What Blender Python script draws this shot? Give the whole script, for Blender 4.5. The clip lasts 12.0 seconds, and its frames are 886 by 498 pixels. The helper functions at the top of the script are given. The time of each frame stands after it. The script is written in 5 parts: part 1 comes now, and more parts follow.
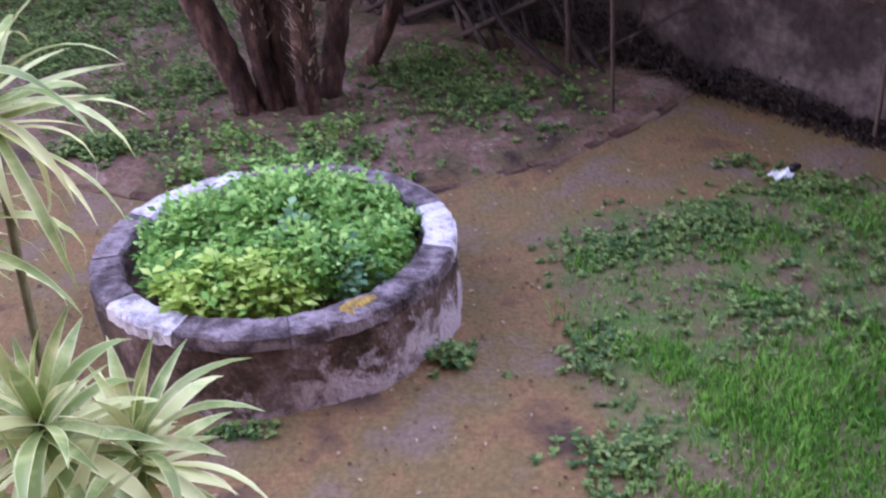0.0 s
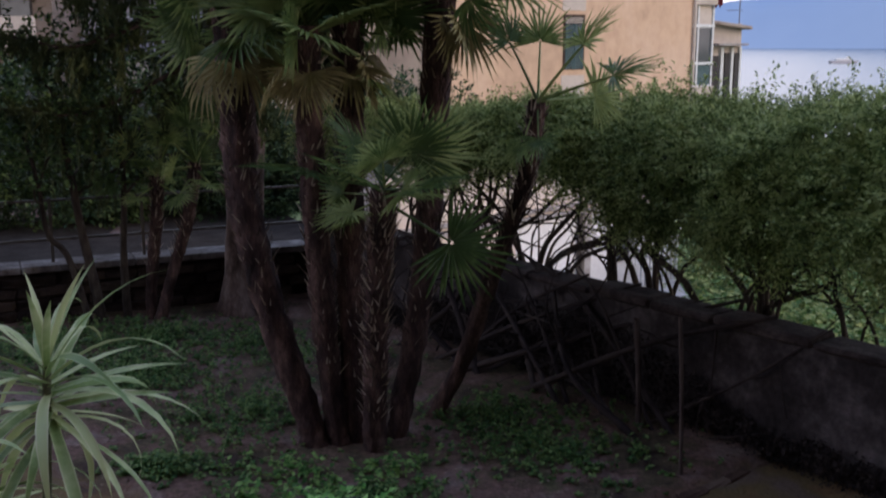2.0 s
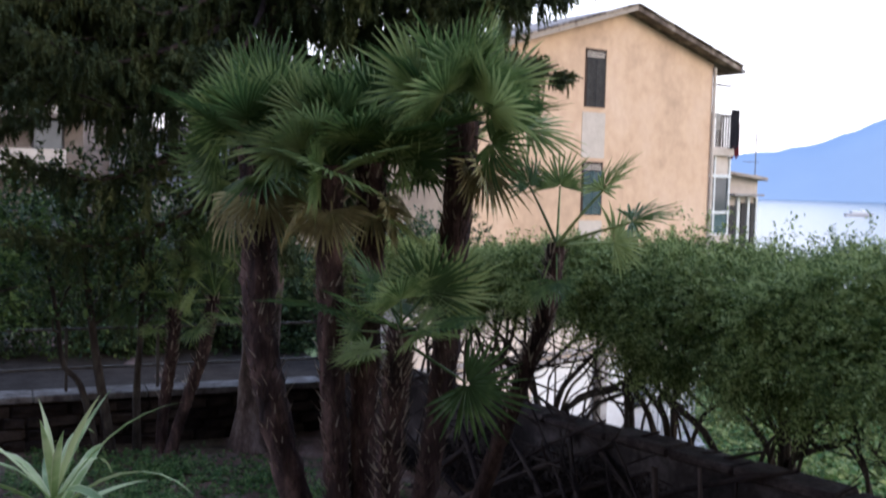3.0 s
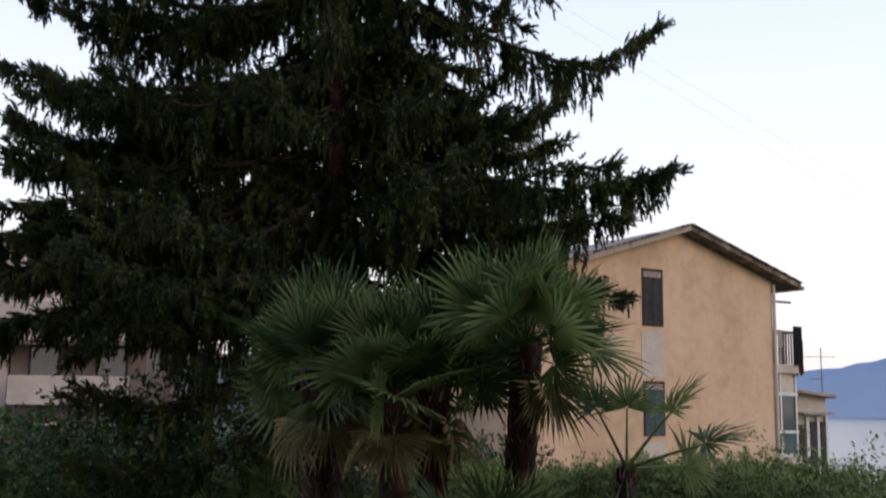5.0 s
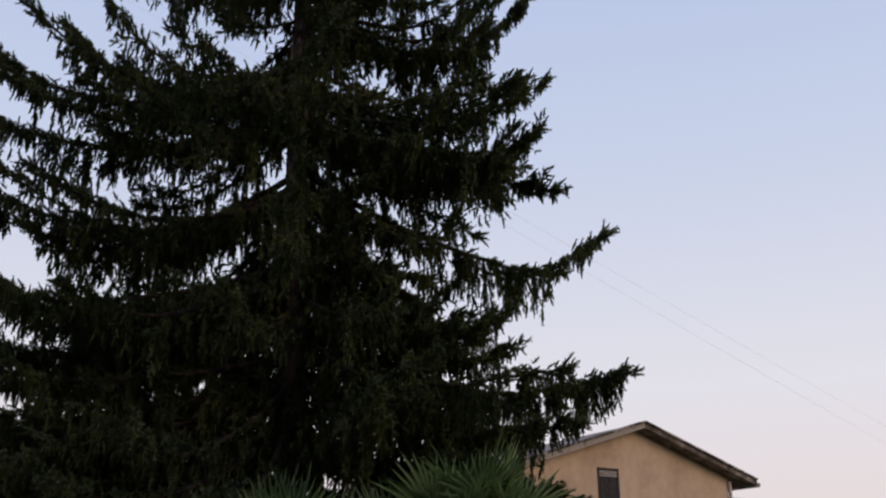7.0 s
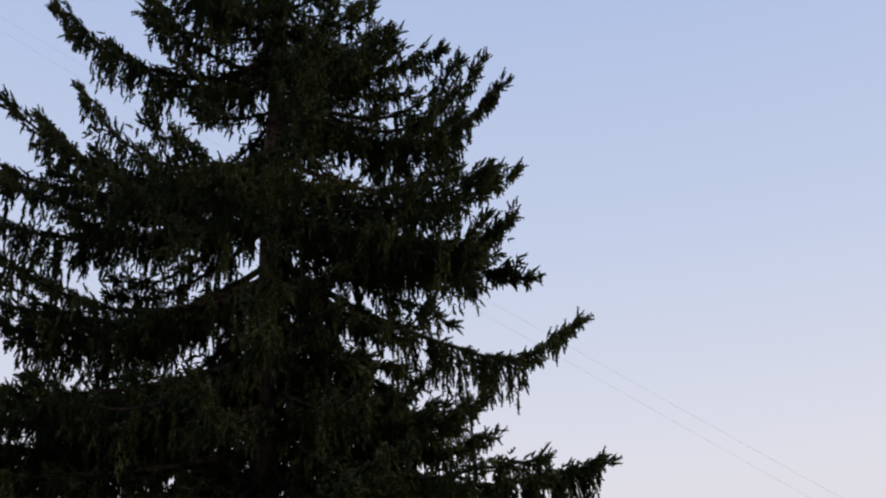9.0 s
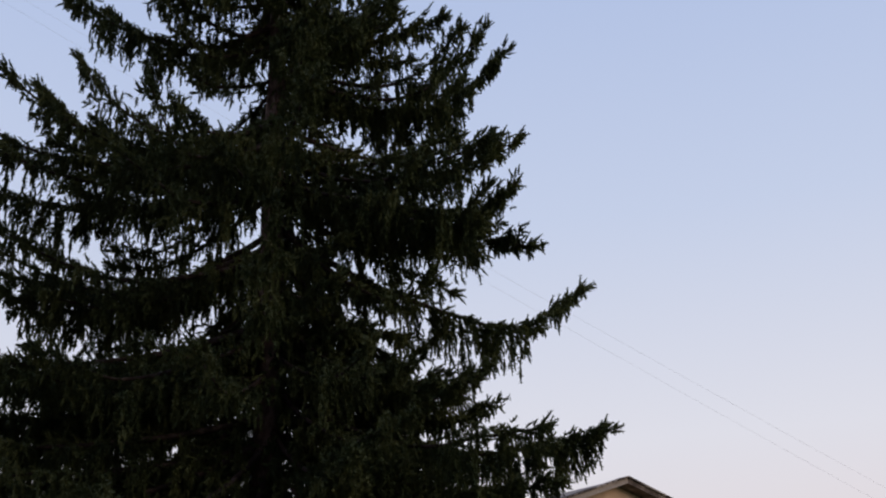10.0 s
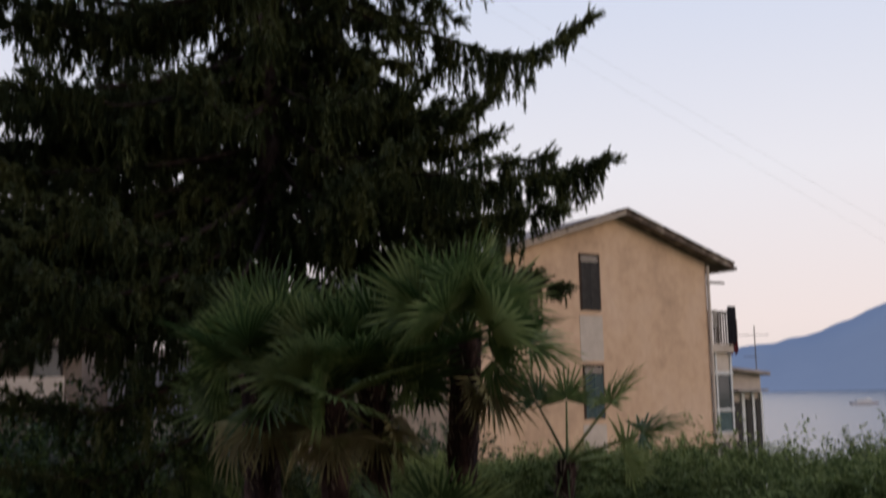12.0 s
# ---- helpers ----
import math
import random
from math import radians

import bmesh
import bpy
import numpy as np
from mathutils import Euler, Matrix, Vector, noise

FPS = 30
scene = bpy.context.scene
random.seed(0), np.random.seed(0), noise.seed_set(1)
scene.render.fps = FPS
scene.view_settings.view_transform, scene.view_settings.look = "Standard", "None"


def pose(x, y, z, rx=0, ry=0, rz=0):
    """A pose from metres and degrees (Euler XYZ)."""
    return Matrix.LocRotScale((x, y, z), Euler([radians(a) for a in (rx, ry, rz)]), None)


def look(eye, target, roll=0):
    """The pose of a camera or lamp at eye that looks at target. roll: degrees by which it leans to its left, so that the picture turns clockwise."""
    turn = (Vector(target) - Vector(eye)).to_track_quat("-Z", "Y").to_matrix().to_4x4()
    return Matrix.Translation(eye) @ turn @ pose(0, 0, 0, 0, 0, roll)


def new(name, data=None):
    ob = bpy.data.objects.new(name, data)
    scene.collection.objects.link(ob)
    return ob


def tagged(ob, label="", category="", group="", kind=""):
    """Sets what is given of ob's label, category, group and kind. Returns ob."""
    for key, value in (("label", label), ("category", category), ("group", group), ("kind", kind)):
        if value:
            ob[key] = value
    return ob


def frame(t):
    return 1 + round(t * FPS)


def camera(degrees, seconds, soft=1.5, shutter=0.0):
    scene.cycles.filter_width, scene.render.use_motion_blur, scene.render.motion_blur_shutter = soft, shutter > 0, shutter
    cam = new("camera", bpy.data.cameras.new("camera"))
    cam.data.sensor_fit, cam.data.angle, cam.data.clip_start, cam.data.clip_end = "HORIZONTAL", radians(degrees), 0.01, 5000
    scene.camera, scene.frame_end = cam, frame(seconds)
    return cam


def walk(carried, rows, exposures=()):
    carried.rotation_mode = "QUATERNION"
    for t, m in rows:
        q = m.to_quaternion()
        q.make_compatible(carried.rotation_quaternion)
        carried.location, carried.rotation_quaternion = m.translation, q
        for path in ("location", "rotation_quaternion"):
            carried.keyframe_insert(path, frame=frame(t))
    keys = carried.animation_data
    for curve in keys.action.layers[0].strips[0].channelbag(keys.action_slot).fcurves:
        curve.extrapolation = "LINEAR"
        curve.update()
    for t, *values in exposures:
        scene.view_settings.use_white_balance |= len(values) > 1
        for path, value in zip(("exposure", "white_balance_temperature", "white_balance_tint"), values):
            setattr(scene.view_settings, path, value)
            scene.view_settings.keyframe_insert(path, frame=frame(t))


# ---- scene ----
cam = camera(46.0, 12.0, soft=2.0, shutter=0.5)
EYE = 2.85
# seconds, x, y, z from the eye's rest place, yaw to the left, pitch up, roll
ROWS = [
    (0.0, -0.020, 0.060, 0.038, -5.24, -30.89, -3.19),
    (0.5, -0.023, 0.036, 0.041, -3.47, -26.96, -1.28),
    (1.0, 0.005, 0.016, 0.018, -2.10, -20.26, -0.52),
    (1.5, 0.038, 0.014, -0.030, -1.41, -14.24, -0.29),
    (2.0, 0.046, 0.016, -0.049, -1.36, -11.26, -0.03),
    (2.5, 0.042, 0.014, -0.042, -1.16, -7.77, 0.72),
    (3.0, 0.033, 0.024, -0.052, -0.40, -3.58, 1.50),
    (3.2, 0.036, 0.025, -0.059, 0.00, -2.15, 1.57),
    (5.0, -0.007, 0.062, -0.046, 2.94, 8.49, 0.75),
    (5.5, -0.011, 0.037, -0.034, 2.85, 11.44, 0.49),
    (6.0, -0.005, 0.003, -0.022, 2.36, 14.31, 0.26),
    (6.5, -0.020, -0.043, -0.023, 1.33, 17.02, -0.22),
    (7.0, -0.038, -0.079, 0.001, 0.21, 19.30, -0.62),
    (7.5, -0.052, -0.061, -0.022, -0.91, 21.64, -0.97),
    (7.7, -0.058, -0.044, -0.049, -1.26, 22.65, -1.17),
    (9.3, -0.006, -0.059, 0.050, -1.22, 23.99, -1.81),
    (9.5, -0.004, -0.052, 0.050, -1.16, 23.51, -1.85),
    (10.0, 0.004, -0.029, 0.051, -1.04, 22.29, -1.80),
    (10.5, 0.008, 0.002, 0.056, -0.96, 21.07, -1.71),
    (11.0, 0.018, 0.009, 0.057, -0.84, 19.44, -1.61),
    (11.5, 0.009, 0.010, 0.043, -0.69, 14.36, -1.50),
    (12.0, 0.003, 0.046, 0.028, -0.46, 7.74, -1.17),
]
EXPOSURES = [(0.0, 3.27, 6600, 26), (0.5, 3.15, 6400, 28), (1.1, 3.05, 6300, 34), (1.5, 1.6, 6300, 24), (1.8, 1.1, 6300, 14), (2.1, 1.05, 6000, 9), (2.5, 1.6, 5900, 6), (3.2, 1.6, 5750, 5), (4.8, 0.72, 6200, 8),
             (5.5, 0.2, 6650, 10), (6.5, 0.07, 6650, 11), (7.7, 0.0, 6500, 10), (9.5, 0.0, 6450, 10), (11.0, 0.0, 6500, 10), (11.5, 0.0, 6550, 9), (12.0, 0.15, 6700, 10)]


def aim(x, y, z, yaw, pitch, roll):
    eye = Vector((x, y, EYE + z))
    a, b = radians(yaw), radians(pitch)
    return look(eye, eye + Vector((-math.sin(a) * math.cos(b), math.cos(a) * math.cos(b), math.sin(b))), roll)


walk(cam, [(r[0], aim(*r[1:])) for r in ROWS], EXPOSURES)

# ---- light: clear dusk sky, afterglow behind the camera ----
world = bpy.data.worlds.new("dusk")
scene.world = world
world.use_nodes = True
wn, wl = world.node_tree.nodes, world.node_tree.links
wn.clear()
w_out, w_bg = wn.new("ShaderNodeOutputWorld"), wn.new("ShaderNodeBackground")
w_tc, w_sep, w_ramp = wn.new("ShaderNodeTexCoord"), wn.new("ShaderNodeSeparateXYZ"), wn.new("ShaderNodeValToRGB")
wl.new(w_tc.outputs["Generated"], w_sep.inputs[0])
wl.new(w_sep.outputs["Z"], w_ramp.inputs[0])
SKY = [(0.0, (0.74, 0.64, 0.62)), (0.06, (0.78, 0.69, 0.69)), (0.2, (0.73, 0.73, 0.80)), (0.4, (0.555, 0.625, 0.80)), (0.62, (0.43, 0.525, 0.765)), (1.0, (0.12, 0.17, 0.33))]
for n, (p, c) in enumerate(SKY):
    e = w_ramp.color_ramp.elements[n] if n < 2 else w_ramp.color_ramp.elements.new(p)
    e.position, e.color = p, (*c, 1)
wl.new(w_ramp.outputs[0], w_bg.inputs[0])
wl.new(w_bg.outputs[0], w_out.inputs[0])
w_bg.inputs[1].default_value = 1.0
glow = new("afterglow", bpy.data.lights.new("afterglow", "SUN"))
glow.data.energy, glow.data.angle, glow.data.color = 0.8, radians(30), (1.0, 0.78, 0.58)
glow.matrix_world = look((0, 0, 0), (-0.8, 0.6, -0.28))


# ---- materials ----
def mat(name, colors, scale=6.0, rough=0.8, bump=0.0, bump_scale=40.0, island=0.0, obj_var=0.0, metal=0.0, spec=0.3, stretch=(1, 1, 1), fine=0.0, leaf=0.0):
    m = bpy.data.materials.new(name)
    m.use_nodes = True
    n, l = m.node_tree.nodes, m.node_tree.links
    b = n["Principled BSDF"]
    b.inputs["Roughness"].default_value, b.inputs["Metallic"].default_value = rough, metal
    b.inputs["Specular IOR Level"].default_value = spec
    tc, mp = n.new("ShaderNodeTexCoord"), n.new("ShaderNodeMapping")
    mp.inputs["Scale"].default_value = stretch
    l.new(tc.outputs["Object"], mp.inputs[0])
    no, ra = n.new("ShaderNodeTexNoise"), n.new("ShaderNodeValToRGB")
    no.inputs["Scale"].default_value, no.inputs["Detail"].default_value, no.inputs["Roughness"].default_value = scale, 6, 0.65
    l.new(mp.outputs[0], no.inputs["Vector"])
    val = no.outputs["Fac"]
    if island or obj_var:
        src = n.new("ShaderNodeNewGeometry").outputs["Random Per Island"] if island else n.new("ShaderNodeObjectInfo").outputs["Random"]
        ma, mb = n.new("ShaderNodeMath"), n.new("ShaderNodeMath")
        ma.operation, mb.operation = "MULTIPLY_ADD", "ADD"
        k = island or obj_var
        l.new(src, ma.inputs[0])
        ma.inputs[1].default_value, ma.inputs[2].default_value = k, -0.5 * k
        l.new(ma.outputs[0], mb.inputs[0])
        l.new(val, mb.inputs[1])
        val = mb.outputs[0]
    l.new(val, ra.inputs[0])
    for i, c in enumerate(colors):
        p = 0.35 + 0.3 * i / max(1, len(colors) - 1)
        e = ra.color_ramp.elements[i] if i < 2 else ra.color_ramp.elements.new(p)
        e.position, e.color = p, (*c, 1)
    col = ra.outputs[0]
    if fine:
        f, mx = n.new("ShaderNodeTexNoise"), n.new("ShaderNodeMix")
        f.inputs["Scale"].default_value, f.inputs["Detail"].default_value = scale * 11, 4
        l.new(mp.outputs[0], f.inputs["Vector"])
        mx.data_type, mx.blend_type = "RGBA", "OVERLAY"
        mx.inputs["Factor"].default_value = fine
        l.new(col, mx.inputs["A"])
        l.new(f.outputs["Fac"], mx.inputs["B"])
        col = mx.outputs["Result"]
    l.new(col, b.inputs["Base Color"])
    if leaf:
        b.inputs["Subsurface Weight"].default_value = 0.0
        tr, ms = n.new("ShaderNodeBsdfTranslucent"), n.new("ShaderNodeMixShader")
        l.new(col, tr.inputs[0])
        ms.inputs[0].default_value = leaf
        l.new(b.outputs[0], ms.inputs[1])
        l.new(tr.outputs[0], ms.inputs[2])
        l.new(ms.outputs[0], n["Material Output"].inputs[0])
    if bump:
        bn, bp = n.new("ShaderNodeTexNoise"), n.new("ShaderNodeBump")
        bn.inputs["Scale"].default_value, bn.inputs["Detail"].default_value = bump_scale, 5
        l.new(mp.outputs[0], bn.inputs["Vector"])
        l.new(bn.outputs["Fac"], bp.inputs["Height"])
        bp.inputs["Strength"].default_value, bp.inputs["Distance"].default_value = bump, 0.02
        l.new(bp.outputs[0], b.inputs["Normal"])
    return m


M_SOIL = mat("garden_soil", [(0.06, 0.036, 0.024), (0.15, 0.09, 0.06), (0.10, 0.085, 0.035), (0.21, 0.15, 0.11)], 1.6, 0.95, 0.6, 45, fine=0.8)
M_DRUM = mat("lichened_drum", [(0.03, 0.019, 0.013), (0.075, 0.045, 0.034), (0.13, 0.085, 0.075), (0.2, 0.15, 0.15)], 4.2, 0.95, 0.8, 30, fine=0.7)


def add_lichen(m):
    """Pale pinkish crusts of lichen, more of them low on the damp east side."""
    n, l = m.node_tree.nodes, m.node_tree.links
    b = n["Principled BSDF"]
    base = b.inputs["Base Color"].links[0].from_socket
    tc = n["Texture Coordinate"]
    no, sep, ad, ra, mx = n.new("ShaderNodeTexNoise"), n.new("ShaderNodeSeparateXYZ"), n.new("ShaderNodeMath"), n.new("ShaderNodeValToRGB"), n.new("ShaderNodeMix")
    no.inputs["Scale"].default_value, no.inputs["Detail"].default_value, no.inputs["Roughness"].default_value = 7.0, 8, 0.7
    l.new(tc.outputs["Object"], no.inputs["Vector"])
    l.new(tc.outputs["Object"], sep.inputs[0])
    low = n.new("ShaderNodeMath")
    ad.operation = low.operation = "MULTIPLY_ADD"
    l.new(sep.outputs["Z"], low.inputs[0])
    low.inputs[1].default_value = -0.75
    l.new(no.outputs["Fac"], low.inputs[2])
    l.new(sep.outputs["X"], ad.inputs[0])
    ad.inputs[1].default_value = 0.17
    l.new(low.outputs[0], ad.inputs[2])
    ra.color_ramp.elements[0].position, ra.color_ramp.elements[1].position = 0.42, 0.54
    l.new(ad.outputs[0], ra.inputs[0])
    mx.data_type = "RGBA"
    l.new(ra.outputs[0], mx.inputs["Factor"])
    l.new(base, mx.inputs["A"])
    mx.inputs["B"].default_value = (0.46, 0.37, 0.40, 1)
    l.new(mx.outputs["Result"], b.inputs["Base Color"])


add_lichen(M_DRUM)
M_DARKSTONE = mat("mossy_dark_stone", [(0.035, 0.026, 0.027), (0.10, 0.076, 0.084), (0.25, 0.2, 0.22)], 9, 0.95, 0.7, 40, obj_var=0.2, fine=0.6)
M_WHITE = mat("whitewashed_stone", [(0.22, 0.19, 0.2), (0.52, 0.48, 0.52), (0.64, 0.6, 0.64)], 9, 0.9, 0.4, 50, fine=0.4)
M_KERB = mat("kerb_stone", [(0.07, 0.036, 0.026), (0.13, 0.078, 0.054), (0.19, 0.125, 0.09)], 9, 0.95, 0.6, 50, obj_var=0.3)
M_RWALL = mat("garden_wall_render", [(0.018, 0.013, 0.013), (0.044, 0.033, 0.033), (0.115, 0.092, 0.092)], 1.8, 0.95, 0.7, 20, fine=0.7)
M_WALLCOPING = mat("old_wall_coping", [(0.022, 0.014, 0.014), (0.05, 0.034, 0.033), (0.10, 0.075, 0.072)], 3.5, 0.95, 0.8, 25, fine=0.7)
M_COPING = mat("coping_concrete", [(0.16, 0.13, 0.12), (0.3, 0.27, 0.26), (0.42, 0.39, 0.38)], 4, 0.9, 0.5, 30, fine=0.5)
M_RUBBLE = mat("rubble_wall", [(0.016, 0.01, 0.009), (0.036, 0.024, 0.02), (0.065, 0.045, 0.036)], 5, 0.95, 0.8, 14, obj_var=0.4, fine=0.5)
M_ROAD = mat("asphalt", [(0.034, 0.026, 0.021), (0.066, 0.052, 0.044)], 3, 0.97, 0.4, 90, fine=0.5, spec=0.08)
M_LOWCOPING = mat("weathered_coping", [(0.07, 0.055, 0.05), (0.15, 0.125, 0.12), (0.26, 0.235, 0.23)], 4, 0.9, 0.5, 30, fine=0.5)
M_PALE = mat("pale_paving", [(0.5, 0.46, 0.43), (0.66, 0.62, 0.6)], 2, 0.9, 0.2, 30, fine=0.3)
M_PALMBARK = mat("palm_fibre", [(0.02, 0.011, 0.011), (0.07, 0.038, 0.034), (0.18, 0.105, 0.088)], 9, 0.95, 0.9, 60, stretch=(1, 1, 0.35), fine=0.6)
M_BOOT = mat("leaf_base_wood", [(0.05, 0.03, 0.024), (0.18, 0.12, 0.09), (0.44, 0.35, 0.28)], 9, 0.85, 0.3, 60, obj_var=0.5)
M_PALM = mat("palm_leaf", [(0.078, 0.13, 0.038), (0.175, 0.245, 0.075), (0.34, 0.40, 0.145)], 5, 0.5, obj_var=0.45, spec=0.5, leaf=0.4)
M_DEADPALM = mat("dry_palm_leaf", [(0.26, 0.21, 0.10), (0.42, 0.36, 0.17), (0.54, 0.48, 0.26)], 6, 0.7, obj_var=0.3, leaf=0.2)
M_SPRUCEBARK = mat("spruce_bark", [(0.07, 0.045, 0.038), (0.16, 0.105, 0.09), (0.30, 0.22, 0.195)], 10, 0.95, 0.9, 40, stretch=(1, 1, 0.4), fine=0.5)
M_LIMBBARK = mat("spruce_limb_bark", [(0.03, 0.02, 0.017), (0.06, 0.04, 0.035), (0.11, 0.08, 0.07)], 10, 0.95, 0.6, 40, fine=0.4)
M_NEEDLE = mat("spruce_needles", [(0.038, 0.054, 0.022), (0.09, 0.112, 0.042), (0.18, 0.195, 0.075)], 2.2, 0.65, spec=0.25)
M_HEDGE = mat("hedge_leaves", [(0.115, 0.16, 0.05), (0.29, 0.345, 0.11), (0.5, 0.55, 0.23)], 2.5, 0.6, island=0.5, spec=0.2, leaf=0.5)
M_SHRUB = mat("dark_shrub_leaves", [(0.024, 0.05, 0.02), (0.055, 0.10, 0.034), (0.13, 0.19, 0.06)], 2.5, 0.5, island=0.5, leaf=0.2)
M_STREETHEDGE = mat("street_hedge_leaves", [(0.02, 0.04, 0.016), (0.045, 0.08, 0.028), (0.10, 0.14, 0.05)], 2.5, 0.5, island=0.5, leaf=0.2)
M_HERB = mat("herb_leaves", [(0.09, 0.24, 0.04), (0.2, 0.43, 0.085), (0.38, 0.6, 0.17)], 5, 0.55, island=0.5, leaf=0.25)
M_SAGE = mat("blue_green_leaves", [(0.08, 0.19, 0.10), (0.16, 0.32, 0.17), (0.28, 0.44, 0.25)], 5, 0.6, island=0.4, leaf=0.2)
M_LEFTBUSH = mat("light_bush_leaves", [(0.05, 0.10, 0.028), (0.12, 0.2, 0.055), (0.25, 0.34, 0.11)], 2.5, 0.55, island=0.5, leaf=0.25)
M_TRAIL = mat("trailing_leaves", [(0.06, 0.15, 0.03), (0.14, 0.28, 0.06), (0.28, 0.42, 0.11)], 5, 0.55, island=0.5, leaf=0.25)
M_LIME = mat("young_leaves", [(0.24, 0.38, 0.06), (0.38, 0.54, 0.10), (0.5, 0.64, 0.18)], 8, 0.55, island=0.5, leaf=0.25)
M_WEED = mat("weed_leaves", [(0.05, 0.115, 0.03), (0.11, 0.2, 0.05), (0.22, 0.3, 0.09)], 5, 0.6, island=0.6, leaf=0.2)
M_SLOPE = mat("slope_weeds", [(0.07, 0.14, 0.03), (0.16, 0.25, 0.06), (0.34, 0.38, 0.13)], 3, 0.6, island=0.6, leaf=0.25)
M_GRASS = mat("grass_blades", [(0.05, 0.175, 0.016), (0.10, 0.31, 0.032), (0.21, 0.41, 0.075)], 2.2, 0.6, island=0.4, leaf=0.2)
M_LITTER = mat("dead_leaves", [(0.07, 0.035, 0.02), (0.16, 0.09, 0.055), (0.33, 0.24, 0.17)], 6, 0.9, island=0.9)
M_BRUSH = mat("dead_brush", [(0.014, 0.009, 0.009), (0.03, 0.02, 0.02), (0.055, 0.038, 0.034)], 5, 0.95, island=0.6)
M_WOOD = mat("shrub_bark", [(0.022, 0.015, 0.012), (0.055, 0.04, 0.032), (0.09, 0.07, 0.055)], 12, 0.95, 0.6, 50, stretch=(1, 1, 0.4))
M_STRAP = mat("strap_leaf_green", [(0.2, 0.28, 0.085), (0.38, 0.46, 0.18), (0.56, 0.59, 0.28)], 8, 0.45, obj_var=0.5, spec=0.45, leaf=0.2)
M_STRAPEDGE = mat("strap_leaf_margin", [(0.4, 0.46, 0.2), (0.58, 0.6, 0.32), (0.68, 0.65, 0.38)], 8, 0.45, obj_var=0.4, spec=0.45, leaf=0.2)
M_CANE = mat("pale_cane", [(0.09, 0.085, 0.05), (0.2, 0.18, 0.11)], 14, 0.8, 0.3, 60)
M_STAKE = mat("weathered_stake", [(0.06, 0.04, 0.037), (0.12, 0.085, 0.075)], 14, 0.9, 0.4, 60, stretch=(1, 1, 0.2))
M_PLASTER = mat("ochre_plaster", [(0.43, 0.29, 0.20), (0.56, 0.38, 0.26), (0.60, 0.425, 0.31)], 0.4, 0.95, 0.08, 8, fine=0.2, stretch=(1, 1, 0.8))
M_PALEPLASTER = mat("pale_plaster", [(0.42, 0.35, 0.3), (0.54, 0.46, 0.4)], 1.5, 0.95, 0.1, 12, fine=0.1)
M_PINKPLASTER = mat("pink_plaster", [(0.46, 0.37, 0.34), (0.58, 0.49, 0.46)], 0.8, 0.95, 0.2, 8, fine=0.3)
M_GREYPLASTER = mat("grey_plaster", [(0.3, 0.28, 0.3), (0.42, 0.40, 0.42)], 0.9, 0.95, 0.2, 8, fine=0.3)
M_OWNWALL = mat("dull_brown_plaster", [(0.14, 0.11, 0.095), (0.2, 0.16, 0.14)], 0.8, 0.95, 0.2, 8, fine=0.3)
M_ROOF = mat("weathered_roof", [(0.075, 0.055, 0.045), (0.16, 0.12, 0.10), (0.34, 0.28, 0.24)], 3, 0.95, 0.6, 14, obj_var=0.5, fine=0.6)
M_SHUTTER = mat("dark_shutter", [(0.025, 0.022, 0.022), (0.05, 0.045, 0.045)], 6, 0.7)
M_WOODFRAME = mat("dark_window_wood", [(0.05, 0.03, 0.022), (0.09, 0.06, 0.045)], 9, 0.8)
M_TEAL = mat("teal_shutter", [(0.045, 0.08, 0.085), (0.08, 0.12, 0.125)], 6, 0.7)
M_FRAME = mat("white_frame", [(0.5, 0.5, 0.5), (0.66, 0.66, 0.66)], 8, 0.6)
M_IRON = mat("painted_iron", [(0.085, 0.07, 0.062), (0.15, 0.13, 0.118)], 12, 0.6, metal=0.3)
M_CLOTHD = mat("dark_cloth", [(0.015, 0.015, 0.02), (0.035, 0.03, 0.04)], 9, 0.95)
M_CLOTHR = mat("red_cloth", [(0.10, 0.015, 0.02), (0.16, 0.025, 0.03)], 9, 0.95)
M_CLOTHW = mat("pale_cloth", [(0.42, 0.38, 0.34), (0.6, 0.56, 0.52)], 9, 0.95)
M_VAN = mat("white_render", [(0.66, 0.64, 0.64), (0.78, 0.76, 0.77)], 1.5, 0.9, 0.15, 20, fine=0.2)
M_CREAM = mat("cream_render", [(0.6, 0.5, 0.44), (0.7, 0.6, 0.53)], 1.5, 0.9, 0.15, 20, fine=0.25)
M_PAPER = mat("white_plastic", [(0.7, 0.7, 0.7), (0.8, 0.8, 0.8)], 12, 0.6)
M_BLACK = mat("black_plastic", [(0.01, 0.01, 0.012), (0.02, 0.02, 0.02)], 12, 0.5)
# the pale blue base colour carries the mountain's distance haze
M_MOUNT = mat("mountain_haze_tint", [(0.27, 0.34, 0.45), (0.31, 0.38, 0.49)], 0.0006, 1.0, spec=0.0)
M_GLASS = mat("window_glass", [(0.05, 0.055, 0.06), (0.08, 0.085, 0.09)], 1, 0.08, spec=0.8)
M_WATER = mat("lake_water", [(0.05, 0.07, 0.09), (0.07, 0.09, 0.11)], 0.004, 0.22, 0.25, 0.6, spec=0.5)
M_YELLOW = mat("yellow_lichen", [(0.12, 0.08, 0.04), (0.27, 0.17, 0.045), (0.38, 0.24, 0.06)], 30, 0.95, 0.5, 60)


